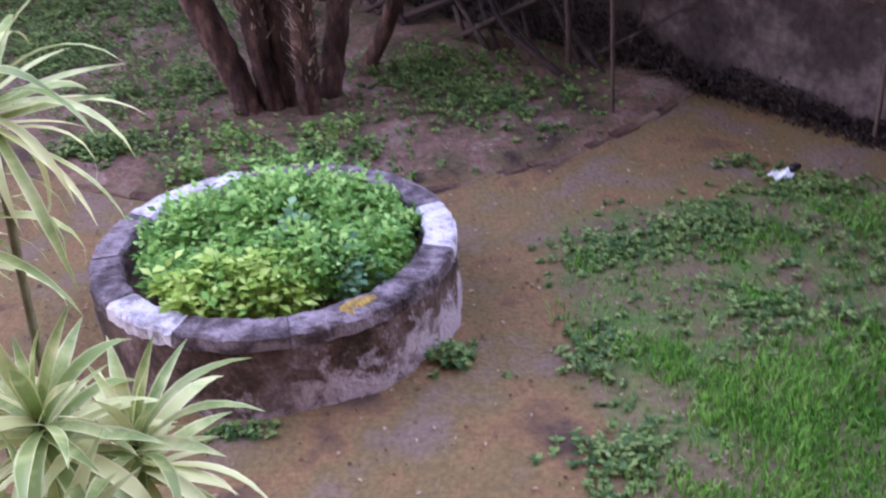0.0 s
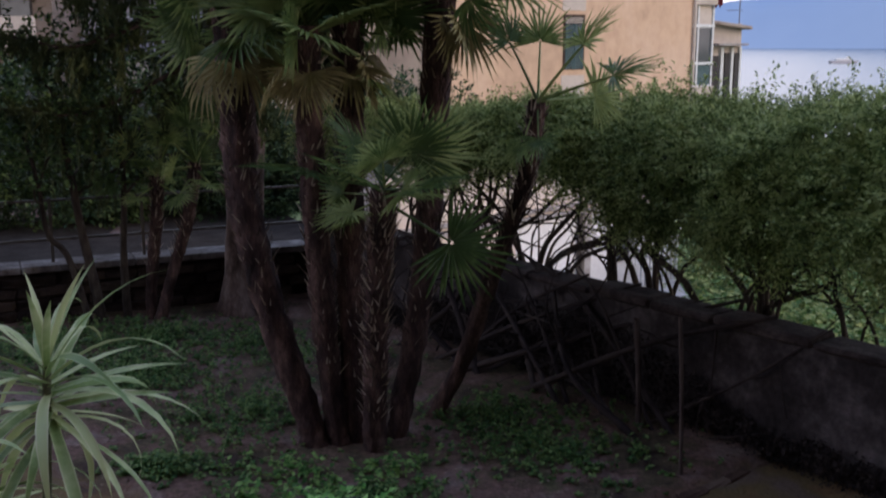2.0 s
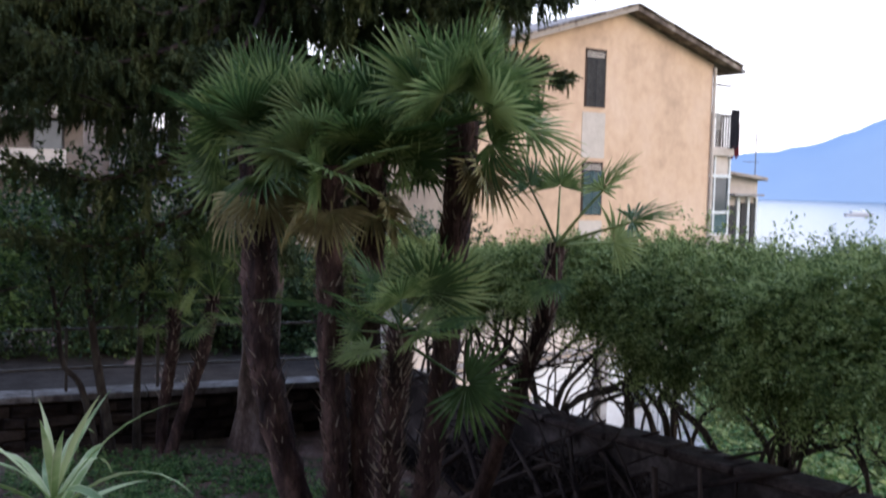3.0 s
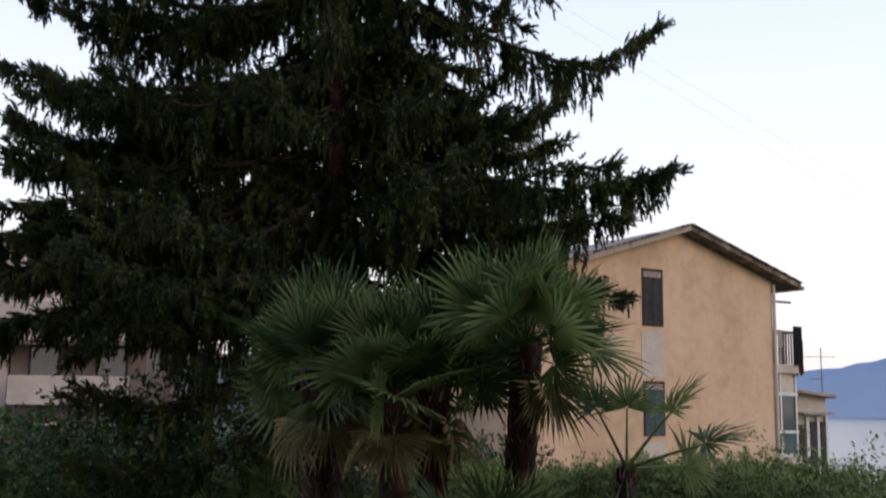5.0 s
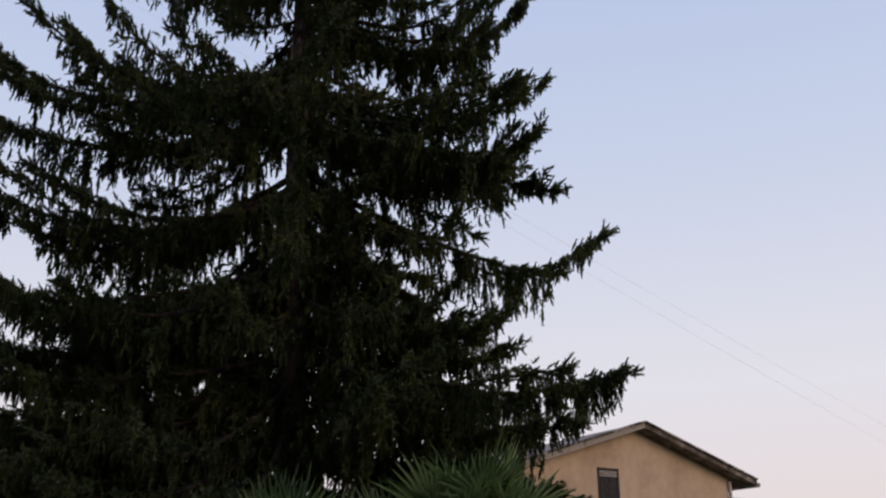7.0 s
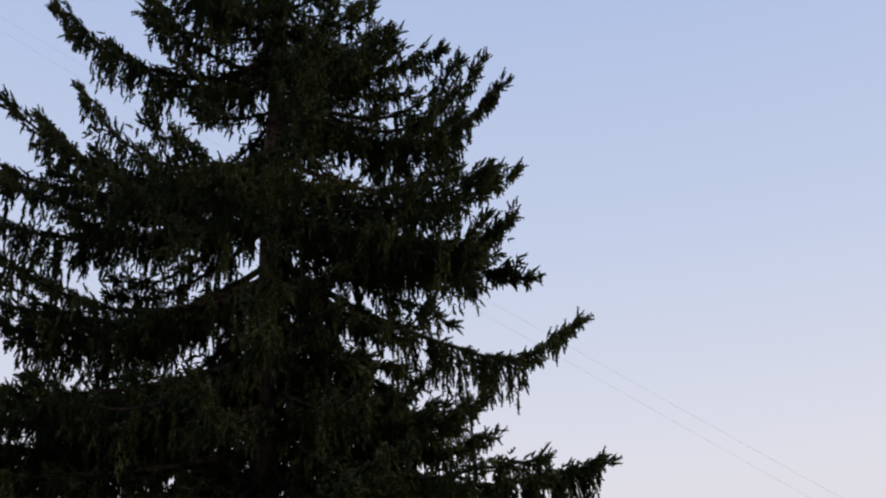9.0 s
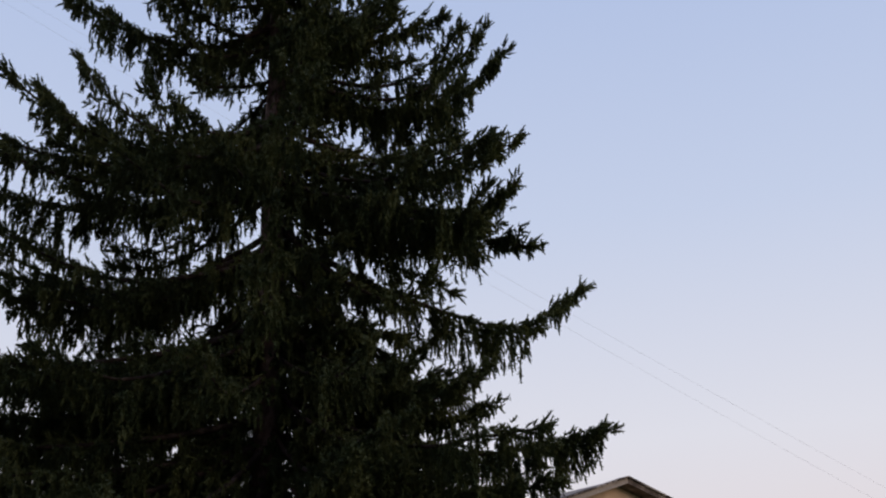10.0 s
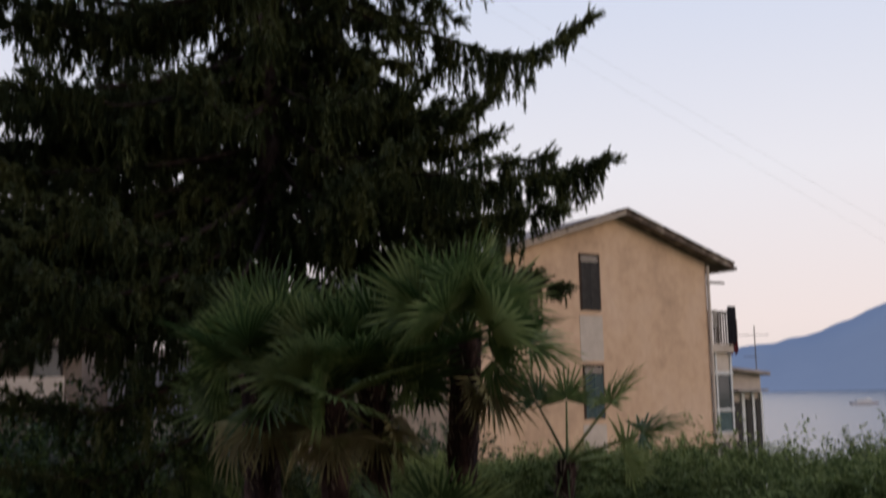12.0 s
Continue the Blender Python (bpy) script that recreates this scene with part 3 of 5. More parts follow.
    part("lichen_patch", lb, M_YELLOW, p, "yellow lichen patch", m=Matrix.Translation((PRX * 0.9 * math.cos(a), PRY * 0.9 * math.sin(a), 0.42)) @ Matrix.Rotation(a + 1.57, 4, "Z"))


planter()


def herb_mass(name, label, spots, count, hmin, hmax, size, material, seed, group="", rise=0.1, width=1.0, simple=True):
    """A low mass of leafy herbs: stems with pairs of leaves, inside ellipses (x, y, z, rx, ry, weight)."""
    rng = np.random.default_rng(seed)
    w = np.array([s[5] for s in spots], float)
    pick = rng.choice(len(spots), count, p=w / w.sum())
    sp = np.array([s[:5] for s in spots])[pick]
    r, a = np.minimum(np.abs(rng.normal(0, 0.55, count)) + 0.15 * rng.random(count), 1.5) if hmax < 0.2 else np.sqrt(rng.random(count)), rng.random(count) * 2 * np.pi
    x, y = sp[:, 0] + sp[:, 3] * r * np.cos(a), sp[:, 1] + sp[:, 4] * r * np.sin(a)
    z = np.where(sp[:, 2] < 0, ground_z(x, y), sp[:, 2])
    h = rng.uniform(hmin, hmax, count) * np.maximum(1.15 - 0.6 * r**2, 0.35) * (1 + 0.75 * fbm(x, y, 3.5, seed))
    base, lean = np.stack([x, y, z], -1), rng.normal(0, 0.25, (count, 2))
    allv = []
    for k in range(5):
        t = (k + 1) / 5
        p = base + np.stack([lean[:, 0] * h * t, lean[:, 1] * h * t, h * t], -1)
        ang = rng.random(count) * 2 * np.pi
        for s in (0, np.pi):
            d = np.stack([np.cos(ang + s), np.sin(ang + s), rng.normal(rise, 0.35, count)], -1)
            up = np.stack([rng.normal(0, 0.3, count), rng.normal(0, 0.3, count), np.ones(count)], -1)
            allv.append(leaves(p, d, up, size * rng.uniform(0.6, 1.25, count), width, simple))
    ob = put(name, mesh_from(*join(allv)), material)
    return tagged(ob, label, "plants", group, "stuff")


herb_mass("planter_herbs", "dense bright green leafy herbs filling the planter", [(-0.5, 4.42, 0.3, 0.52, 0.53, 1.0), (-0.2, 4.48, 0.3, 0.44, 0.5, 0.75)], 3000, 0.07, 0.28, 0.052, M_HERB, 11, "", 0.55, 0.8, False)
herb_mass("planter_lime_herbs", "yellow-green young leaves along the planter's front", [(-0.55, 4.0, 0.33, 0.34, 0.14, 1.0), (-0.45, 3.98, 0.33, 0.18, 0.1, 0.7)], 300, 0.10, 0.23, 0.06, M_LIME, 12, "", 0.3, 1.0, False)
herb_mass("planter_sage", "blue-green broad leaves beside the rim", [(-0.08, 4.07, 0.33, 0.12, 0.1, 1.0), (-0.3, 4.3, 0.42, 0.12, 0.12, 0.5)], 34, 0.08, 0.18, 0.06, M_SAGE, 22, "", 0.3, 1.0, False)
herb_mass("trailing_herbs", "leafy weeds between planter and palms", [(-0.55, 5.75, -1, 0.55, 0.42, 1.6), (-0.75, 6.35, -1, 0.4, 0.25, 0.8), (-0.1, 6.3, -1, 0.35, 0.3, 0.5), (-1.0, 5.9, -1, 0.3, 0.3, 0.3)], 150, 0.05, 0.17, 0.044, M_TRAIL, 13)
herb_mass("bed_weeds", "patches of low weeds in the bed", [(-1.6, 6.5, -1, 0.4, 0.22, 1), (0.55, 7.4, -1, 0.7, 0.6, 1.0), (1.0, 6.6, -1, 0.7, 0.6, 0.8), (-1.2, 7.5, -1, 0.5, 0.9, 0.8),
          (-2.3, 8.2, -1, 0.7, 0.5, 0.7), (0.35, 3.87, -1, 0.1, 0.1, 0.25), (-0.62, 3.55, -1, 0.14, 0.06, 0.2), (-0.9, 9.0, -1, 0.8, 0.6, 0.6), (-2.5, 9.6, -1, 1.0, 0.9, 2.2), (-3.3, 9.0, -1, 0.6, 0.8, 0.8), (0.8, 7.0, -1, 1.1, 1.0, 1.2), (-1.5, 7.4, -1, 1.1, 1.0, 1.0), (-0.3, 6.0, -1, 0.8, 0.4, 0.8), (-2.4, 8.6, -1, 1.0, 0.9, 2.2), (-3.4, 9.6, -1, 0.9, 0.9, 1.4), (-1.5, 9.4, -1, 0.8, 0.8, 1.2)], 3700, 0.015, 0.08, 0.034, M_WEED, 14)
herb_mass("lawn_weeds", "clover and broad-leaved weeds in the rough lawn", [(1.3, 4.6, -1, 0.35, 0.3, 1), (1.85, 4.75, -1, 0.5, 0.35, 1.3), (2.5, 5.1, -1, 0.5, 0.25, 0.9), (1.0, 3.8, -1, 0.2, 0.25, 0.6), (0.95, 3.1, -1, 0.3, 0.25, 0.8), (1.9, 3.9, -1, 0.9, 0.7, 1.2), (2.3, 5.5, -1, 0.25, 0.15, 0.2), (2.6, 4.4, -1, 0.8, 0.8, 0.8)], 900, 0.015, 0.055, 0.032, M_WEED, 15)


herb_mass("slope_bushes", "tall light green weeds on the slope below the wall", [(4.7, 14.0, -1, 0.9, 1.2, 1), (6.0, 15.0, -1, 1.2, 1.6, 1.5), (7.6, 14.0, -1, 1.4, 1.4, 1.2), (5.6, 18.0, -1, 1.2, 1.6, 1.2), (8.0, 17.5, -1, 1.6, 2.0, 1.2), (9.6, 16.0, -1, 1.6, 2.0, 1.2), (5.2, 11.5, -1, 1.0, 1.2, 0.8)], 2200, 0.4, 1.3, 0.10, M_SLOPE, 20)
herb_mass("slope_grass", "rough yellow-green growth on the slope below the wall", [(5.5, 13.5, -1, 2.0, 3.0, 1), (7.5, 16.0, -1, 3.0, 3.5, 1)], 2600, 0.08, 0.19, 0.09, M_SLOPE, 21)


def wall_foot_band():
    """Dark leaf-shaped pieces banded along the garden wall's foot, heaped with brush mid-wall."""
    rng = np.random.default_rng(18)
    n = 24000
    t, o = rng.uniform(0.3, 10.5, n), np.abs(rng.normal(0, 0.075, n)) + 0.012
    q = WALL_A[None] + WALL_D[None] * t[:, None] - WALL_N[None] * o[:, None]
    z = ground_z(q[:, 0], q[:, 1]) + rng.random(n) * np.maximum(0.27 + 0.08 * np.sin(t * 2.3) + 0.05 * np.sin(t * 5.1) + 0.6 * smooth(1.6, 2.8, t) * smooth(6.0, 4.6, t) - 0.9 * o, 0.02) * (0.7 + 0.5 * fbm(t, o, 1.3, 5))
    d = rng.normal(0, 1, (n, 3))
    v = leaves(np.stack([q[:, 0], q[:, 1], z], -1), d, np.array([[0, 0, 1.0]]) + rng.normal(0, 0.5, (n, 3)), rng.uniform(0.014, 0.045, n), 0.8, True)
    tagged(put("dead_brush", mesh_from(*v), M_BRUSH), "dark band of leaf-shaped pieces along the wall foot, brush heaped mid-wall", "litter", kind="stuff")


wall_foot_band()


def grass():
    rng = np.random.default_rng(16)
    n = 215000
    x, y = rng.uniform(0.75, 5.2, n), rng.uniform(-0.7, 5.4, n)
    seen = 0.2 + 0.8 * smooth(1.5, 2.4, y) * smooth(4.6, 3.9, x)
    dens = smooth(-0.02, 0.2, fbm(x, y, 2.3, 4.0) + 0.25 * smooth(3.9, 2.9, y)) * 0.88 + 0.12
    dens = dens * smooth(0.85, 1.25, x + 0.12 * fbm(x, y, 4, 1)) * smooth(5.3, 4.3, y + 0.2 * fbm(x, y, 3, 2))
    dens = np.minimum(dens * 0.85 + 0.75 * smooth(3.75, 3.3, y + 0.3 * fbm(x, y, 2.0, 6)) * smooth(1.15, 1.6, x + 0.2 * fbm(x, y, 3, 8)), 1.0)
    dens = dens * seen * ((x - WALL_A[0]) * WALL_N[0] + (y - WALL_A[1]) * WALL_N[1] < -0.05)
    keep = rng.random(n) < dens
    x, y = x[keep], y[keep]
    n = len(x)
    h = rng.uniform(0.016, 0.05, n) * (1 + 0.8 * fbm(x, y, 1.6, 4.0))
    a = rng.random(n) * 2 * np.pi
    z = ground_z(x, y) - 0.003
    lean = rng.uniform(0.1, 0.9, n) * h
    w = rng.uniform(0.0025, 0.005, n)
    dx, dy = np.cos(a), np.sin(a)
    p = np.stack([x, y, z], -1)
    side = np.stack([-dy * w, dx * w, 0 * w], -1)
    mid = p + np.stack([dx * lean * 0.35, dy * lean * 0.35, h * 0.6], -1)
    tip = p + np.stack([dx * lean, dy * lean, h], -1)
    v = np.stack([p - side, p + side, mid - side * 0.8, mid + side * 0.8, tip], 1).reshape(-1, 3)
    o = (np.arange(n) * 5)[:, None, None]
    f = (np.array([(0, 1, 3), (0, 3, 2), (2, 3, 4)])[None] + o).reshape(-1, 3)
    tagged(put("lawn_grass", mesh_from(v, f), M_GRASS), "patchy fresh green grass on bare soil", "grass", kind="stuff")


def litter():
    rng = np.random.default_rng(17)
    n = 3600
    x, y = rng.uniform(-3.4, 3.3, n), rng.uniform(2.3, 10.0, n)
    inside = ((x - PC[0]) / (PRX * 1.03))**2 + ((y - PC[1]) / (PRY * 1.03))**2 > 1
    inside &= (x - WALL_A[0]) * WALL_N[0] + (y - WALL_A[1]) * WALL_N[1] < -0.1
    x, y = x[inside], y[inside]
    n = len(x)
    a = rng.random(n) * 2 * np.pi
    d = np.stack([np.cos(a), np.sin(a), rng.normal(0, 0.12, n)], -1)
    up = np.stack([rng.normal(0, 0.25, n), rng.normal(0, 0.25, n), np.ones(n)], -1)
    p = np.stack([x, y, ground_z(x, y) + 0.008], -1)
    tagged(put("leaf_litter", mesh_from(*leaves(p, d, up, rng.uniform(0.01, 0.034, n), 0.9, True)), M_LITTER), "scattered dry fallen leaves on soil and path", "litter", kind="stuff")


grass()
litter()


# ---- palms ----
def frond_mesh(seed, petiole, radius, blades, spread, droop):
    """A fan leaf: petiole along +x, then folded blades."""
    rng = np.random.default_rng(seed)
    s = np.linspace(0, 1, 7)
    path = np.stack([petiole * s, 0 * s, -0.06 * petiole * s**2], -1)
    pv_, pf_ = tube(path, np.linspace(0.011, 0.006, 7), 5)
    vs, fs, o = [pv_], [tuple(q) for q in pf_], len(pv_)
    hub = path[-1]
    for k in range(blades):
        a = radians(-spread / 2 + spread * k / (blades - 1)) + rng.normal(0, 0.02)
        ln = radius * (0.72 + 0.28 * math.cos(a * 0.62)) * rng.uniform(0.74, 1.08)
        d, sd = np.array([math.cos(a), math.sin(a), 0.0]), np.array([-math.sin(a), math.cos(a), 0.0])
        cup = 0.10 * abs(math.sin(a))
        w = 0.013 * radius / 0.42
        pts = []
        for t, wt in ((0.04, 0.25), (0.4, 1.0), (0.72, 0.75), (1.0, 0.03)):
            dz = cup * t * ln + droop * ln * (0.05 * t - 0.33 * max(0, t - 0.35)**1.5) + rng.normal(0, 0.004)
            c = hub + d * ln * t + np.array([0, 0, dz])
            pts += [c - sd * w * wt + np.array([0, 0, w * wt * 0.6]), c, c + sd * w * wt + np.array([0, 0, w * wt * 0.6])]
        vs.append(np.array(pts))
        for r in range(3):
            b = o + r * 3
            fs += [(b, b + 1, b + 4, b + 3), (b + 1, b + 2, b + 5, b + 4)]
        o += 12
    return mesh_from(np.vstack(vs), fs, "frond")


FRONDS = [frond_mesh(30 + k, 0.27 + 0.07 * (k % 3), 0.38 + 0.03 * (k % 2), 28, 235, d) for k, d in enumerate((0.3, 0.55, 0.8, 1.0))]
DEAD = [frond_mesh(40 + k, 0.20, 0.36, 22, 150, 1.4) for k in range(2)]
SMALL = [frond_mesh(44 + k, 0.40, 0.29, 24, 210, 0.7) for k in range(2)]
for me in FRONDS + SMALL:
    me.materials.append(M_PALM)
for me in DEAD:
    me.materials.append(M_DEADPALM)


def frond_pose(top, az, el, twist, scale):
    x = Vector((math.cos(az) * math.cos(el), math.sin(az) * math.cos(el), math.sin(el)))
    side = Vector((-math.sin(az), math.cos(az), 0))
    rot = Matrix((x, side, x.cross(side))).transposed().to_4x4() @ Matrix.Rotation(twist, 4, "X")
    return Matrix.Translation(top) @ rot @ Matrix.Scale(scale, 4)


def boot_mesh(seed):
    rng = np.random.default_rng(seed)
    v = np.array([(0, -0.5, 0), (0, 0.5, 0), (0.6, -0.42, 0.0), (0.6, 0.42, 0.0), (1.0, -0.1, 0), (1.0, 0.1, 0), (0.0, 0, -0.5), (0.6, 0, -0.25)])
    me = mesh_from(v + rng.normal(0, 0.05, v.shape), [(0, 2, 3, 1), (2, 4, 5, 3), (0, 6, 7, 2), (6, 1, 3, 7), (7, 3, 5, 4)], "leaf_base")
    me.materials.append(M_BOOT)
    return me


BOOTS = [boot_mesh(k) for k in range(3)]


def palm(path, r0, r1, fronds, dead, seed, label, scale=1.0, shag=1.0, meshes=None, el0=76, el1=-10, aims=(), group="clump of fan palms"):
    rng = np.random.default_rng(seed)
    base = np.array(path[0], float)
    base[2] = float(ground_z(base[0], base[1])) - 0.05
    pts = np.array([base] + [list(q) for q in path[1:]])
    n = 46
    c = spline(pts, n) - base
    p = thing("fan_palm", label, "palm tree", group, at=tuple(base))
    rad = np.linspace(r0, r1, n) * (1 + 0.04 * np.sin(np.arange(n) * 1.9))
    rad[:6] *= np.array([1.32, 1.22, 1.14, 1.08, 1.04, 1.02])
    v, f = tube(c, rad, 16, 0.07, rng)
    put("trunk", mesh_from(v, f), M_PALMBARK, p, smooth=True)
    # old leaf bases
    m = int(330 * shag)
    t = np.sort(rng.uniform(0.22, 0.995, m)**0.62)
    idx = np.clip((t * (n - 1)).astype(int), 0, n - 1)
    ang = np.arange(m) * 2.4 + rng.normal(0, 0.2, m)
    out = np.stack([np.cos(ang), np.sin(ang), np.zeros(m)], -1)
    pos = c[idx] + out * (rad[idx] * 0.98)[:, None]
    for k in range(m):
        d = unit(out[k] * rng.uniform(0.25, 0.9) + np.array([0, 0, 1.0]))
        sd = unit(np.cross(np.array([0, 0, 1.0]), out[k]))
        d = unit(d + sd * rng.normal(0, 0.3))
        sd = unit(np.cross(np.cross(d, sd), d))
        rot = Matrix((Vector(d), Vector(sd), Vector(np.cross(d, sd)))).transposed()
        ob = put("leaf_base", BOOTS[k % 3], [], p, m=Matrix.LocRotScale(pos[k], rot.to_quaternion(), (rng.uniform(0.03, 0.12), rng.uniform(0.006, 0.017), 0.014)))
    top = Vector(c[-1])
    meshes = meshes or FRONDS
    for k in range(fronds):
        u = (k + 0.5) / fronds
        el = radians(el0 + (el1 - el0) * u**1.05) + rng.normal(0, 0.24)
        az = k * 2.39996 + seed + rng.normal(0, 0.15)
        put("frond", meshes[rng.integers(len(meshes))], [], p, m=frond_pose(top + Vector((0, 0, 0.05 - 0.14 * u)), az, el, rng.normal(0, 0.8), scale * rng.uniform(0.78, 1.22)))
    for az, el, twist, size in aims:
        put("frond", meshes[0], [], p, m=frond_pose(top, radians(az), radians(el), radians(twist), scale * size))
    for k, az in enumerate(dead):
        put("dry_frond", DEAD[k % 2], [], p, "dry straw-coloured hanging frond", m=frond_pose(top + Vector((0, 0, -0.12)), radians(az), radians(-62 + 8 * (k % 3)), rng.normal(0, 0.5), scale * rng.uniform(0.9, 1.15)))
    return p


palm([(-0.68, 6.93, 0), (-0.73, 6.95, 0.24), (-0.94, 7.0, 0.87), (-1.14, 7.1, 1.68), (-1.18, 7.2, 2.25), (-1.22, 7.3, 3.02)], 0.088, 0.125, 30, [-160, -60], 51, "tall fan palm with leaning brown fibrous trunk", 1.1)
palm([(-0.5, 6.95, 0), (-0.53, 6.95, 0.16), (-0.61, 6.95, 1.04), (-0.67, 7.0, 2.0), (-0.68, 7.0, 2.9)], 0.076, 0.092, 24, [-120, -80, -150], 52, "tall fan palm with upright shaggy trunk")
palm([(-0.37, 7.02, 0), (-0.39, 7.0, 0.14), (-0.43, 7.05, 1.02), (-0.42, 7.15, 2.18), (-0.42, 7.2, 2.96)], 0.078, 0.106, 26, [-25, -50, 10, -80], 53, "tall fan palm with dark fibrous trunk")
palm([(-0.25, 6.82, 0), (-0.26, 6.8, 0.22), (-0.23, 6.7, 1.11), (-0.17, 6.6, 1.88)], 0.078, 0.085, 16, [], 54, "shorter fan palm with frayed pale leaf bases", 1.0, 1.6, None, 58, -18)
palm([(-0.12, 7.08, 0), (-0.1, 7.05, 0.17), (0.02, 7.1, 0.81), (0.12, 7.2, 1.59), (0.16, 7.15, 2.38), (0.2, 7.1, 3.23)], 0.07, 0.108, 31, [-70, -45, -30], 55, "tallest fan palm with dense crown and dry skirt", 1.08)
palm([(0.12, 7.45, 0), (0.36, 7.4, 0.47), (0.54, 7.2, 1.11), (0.69, 7.0, 1.63), (0.77, 6.9, 1.95), (0.82, 6.8, 2.42)], 0.062, 0.058, 0, [], 56, "slender leaning fan palm with sparse crown", 1.2, 0.9, SMALL,
     aims=((-35, 52, 0, 1.0), (-10, 22, 20, 1.05), (25, 3, 75, 0.95), (215, -62, 0, 0.62), (150, 64, -20, 0.9), (80, 72, 0, 0.85), (-95, -48, 10, 0.6)))


# ---- spruce ----
def twig_template(seed):
    """A needled twig along +x of unit length."""
    rng = np.random.default_rng(seed)
    vs, fs = [], []
    for q in range(2):
        a = q * np.pi / 2 + rng.random() * 0.4
        c, s, b = math.cos(a) * 0.072, math.sin(a) * 0.072, len(vs)
        vs += [(0, 0, 0), (0.4, c, s), (0.4, -c, -s), (0.95, 0, 0)]
        fs += [(b, b + 1, b + 2), (b + 1, b + 3, b + 2)]
    steps = 7
    for k in range(steps):
        x = 0.05 + 0.85 * k / steps
        for q in range(2):
            a = rng.random() * 2 * np.pi
            ln = 0.225 * (1.0 - 0.5 * (k / steps)) * rng.uniform(0.7, 1.25)
            c, s = math.cos(a), math.sin(a)
            b = len(vs)
            vs += [(x - 0.03, -s * 0.042, c * 0.042), (x + 0.04, s * 0.042, -c * 0.042), (x + ln * 0.55, c * ln, s * ln)]
            fs.append((b, b + 1, b + 2))
    return np.array(vs), np.array(fs)


TWIGS = [twig_template(60 + k) for k in range(4)]


def limb_points(z0, az, r_low, z_low, r_tip, z_tip, n=26, wiggle=0.0):
    """A limb that falls from the trunk to its lowest stretch and lifts again to the tip."""
    rz = spline([(0.0, z0), (0.45 * r_low, z0 + (z_low - z0) * 0.58), (r_low, z_low), (0.5 * (r_low + r_tip), z_low + 0.27 * (z_tip - z_low)), (r_tip, z_tip)], 60)
    run = np.concatenate([[0], np.cumsum(np.linalg.norm(np.diff(rz, axis=0), axis=1))])
    even = np.linspace(0, run[-1], n)
    rz = np.stack([np.interp(even, run, rz[:, 0]), np.interp(even, run, rz[:, 1])], -1)
    a = az + wiggle * np.sin(np.linspace(0, 3, n))
    return np.stack([rz[:, 0] * np.cos(a), rz[:, 0] * np.sin(a), rz[:, 1]], -1)


# limbs that stand out: height at the trunk, azimuth, reach and height of the lowest stretch, reach and height of the tip
EAST_LIMBS = [(7.6, 0, 2.5, 6.33, 3.4, 6.76), (8.1, 5, 1.9, 7.52, 3.0, 7.38), (8.15, -10, 2.1, 7.40, 2.75, 7.85), (8.7, -5, 1.35, 8.12, 2.81, 8.5), (9.45, 5, 1.5, 9.1, 2.8, 10.0),
              (10.2, -3, 0.9, 9.95, 2.0, 10.25), (10.7, 6, 0.7, 10.35, 1.45, 10.7), (7.0, -12, 0.9, 6.35, 1.5, 6.1), (6.6, -14, 1.65, 5.5, 2.25, 5.68), (6.3, 3, 1.8, 5.42, 2.4, 5.58),
              (5.9, 0, 2.0, 5.02, 3.55, 5.2), (5.3, -10, 2.0, 4.55, 2.95, 4.6), (6.5, -6, 1.7, 5.66, 2.3, 5.85), (4.5, -14, 2.2, 4.0, 2.95, 3.8)]
WEST_LIMBS = [(10.3, 180, 0.8, 9.98, 2.85, 11.05), (8.8, 186, 1.4, 8.48, 2.72, 9.3), (8.65, 178, 1.8, 8.42, 3.9, 9.35), (8.05, 174, 1.8, 7.9, 3.9, 8.5), (7.35, 182, 1.6, 6.85, 3.8, 7.5),
              (7.1, 188, 1.8, 6.6, 3.45, 7.1), (6.5, 180, 2.0, 5.85, 3.35, 6.35), (5.85, 186, 2.3, 5.4, 3.5, 5.72), (5.5, 200, 2.2, 4.5, 3.3, 4.25), (4.9, 184, 1.1, 4.15, 2.1, 3.75),
              (4.4, 202, 1.7, 3.75, 2.75, 3.35), (11.6, 184, 0.8, 11.35, 2.1, 12.1)]
LOW_LIMBS = [(5.2, 193, 2.3, 4.7, 3.7, 4.6), (4.7, 189, 1.9, 4.1, 3.3, 3.85), (6.1, 176, 2.2, 5.5, 3.6, 5.7), (5.0, 198, 2.5, 4.1, 3.6, 3.8), (4.6, 206, 2.4, 3.65, 3.4, 3.2), (5.1, 190, 2.6, 4.3, 3.9, 4.2)]


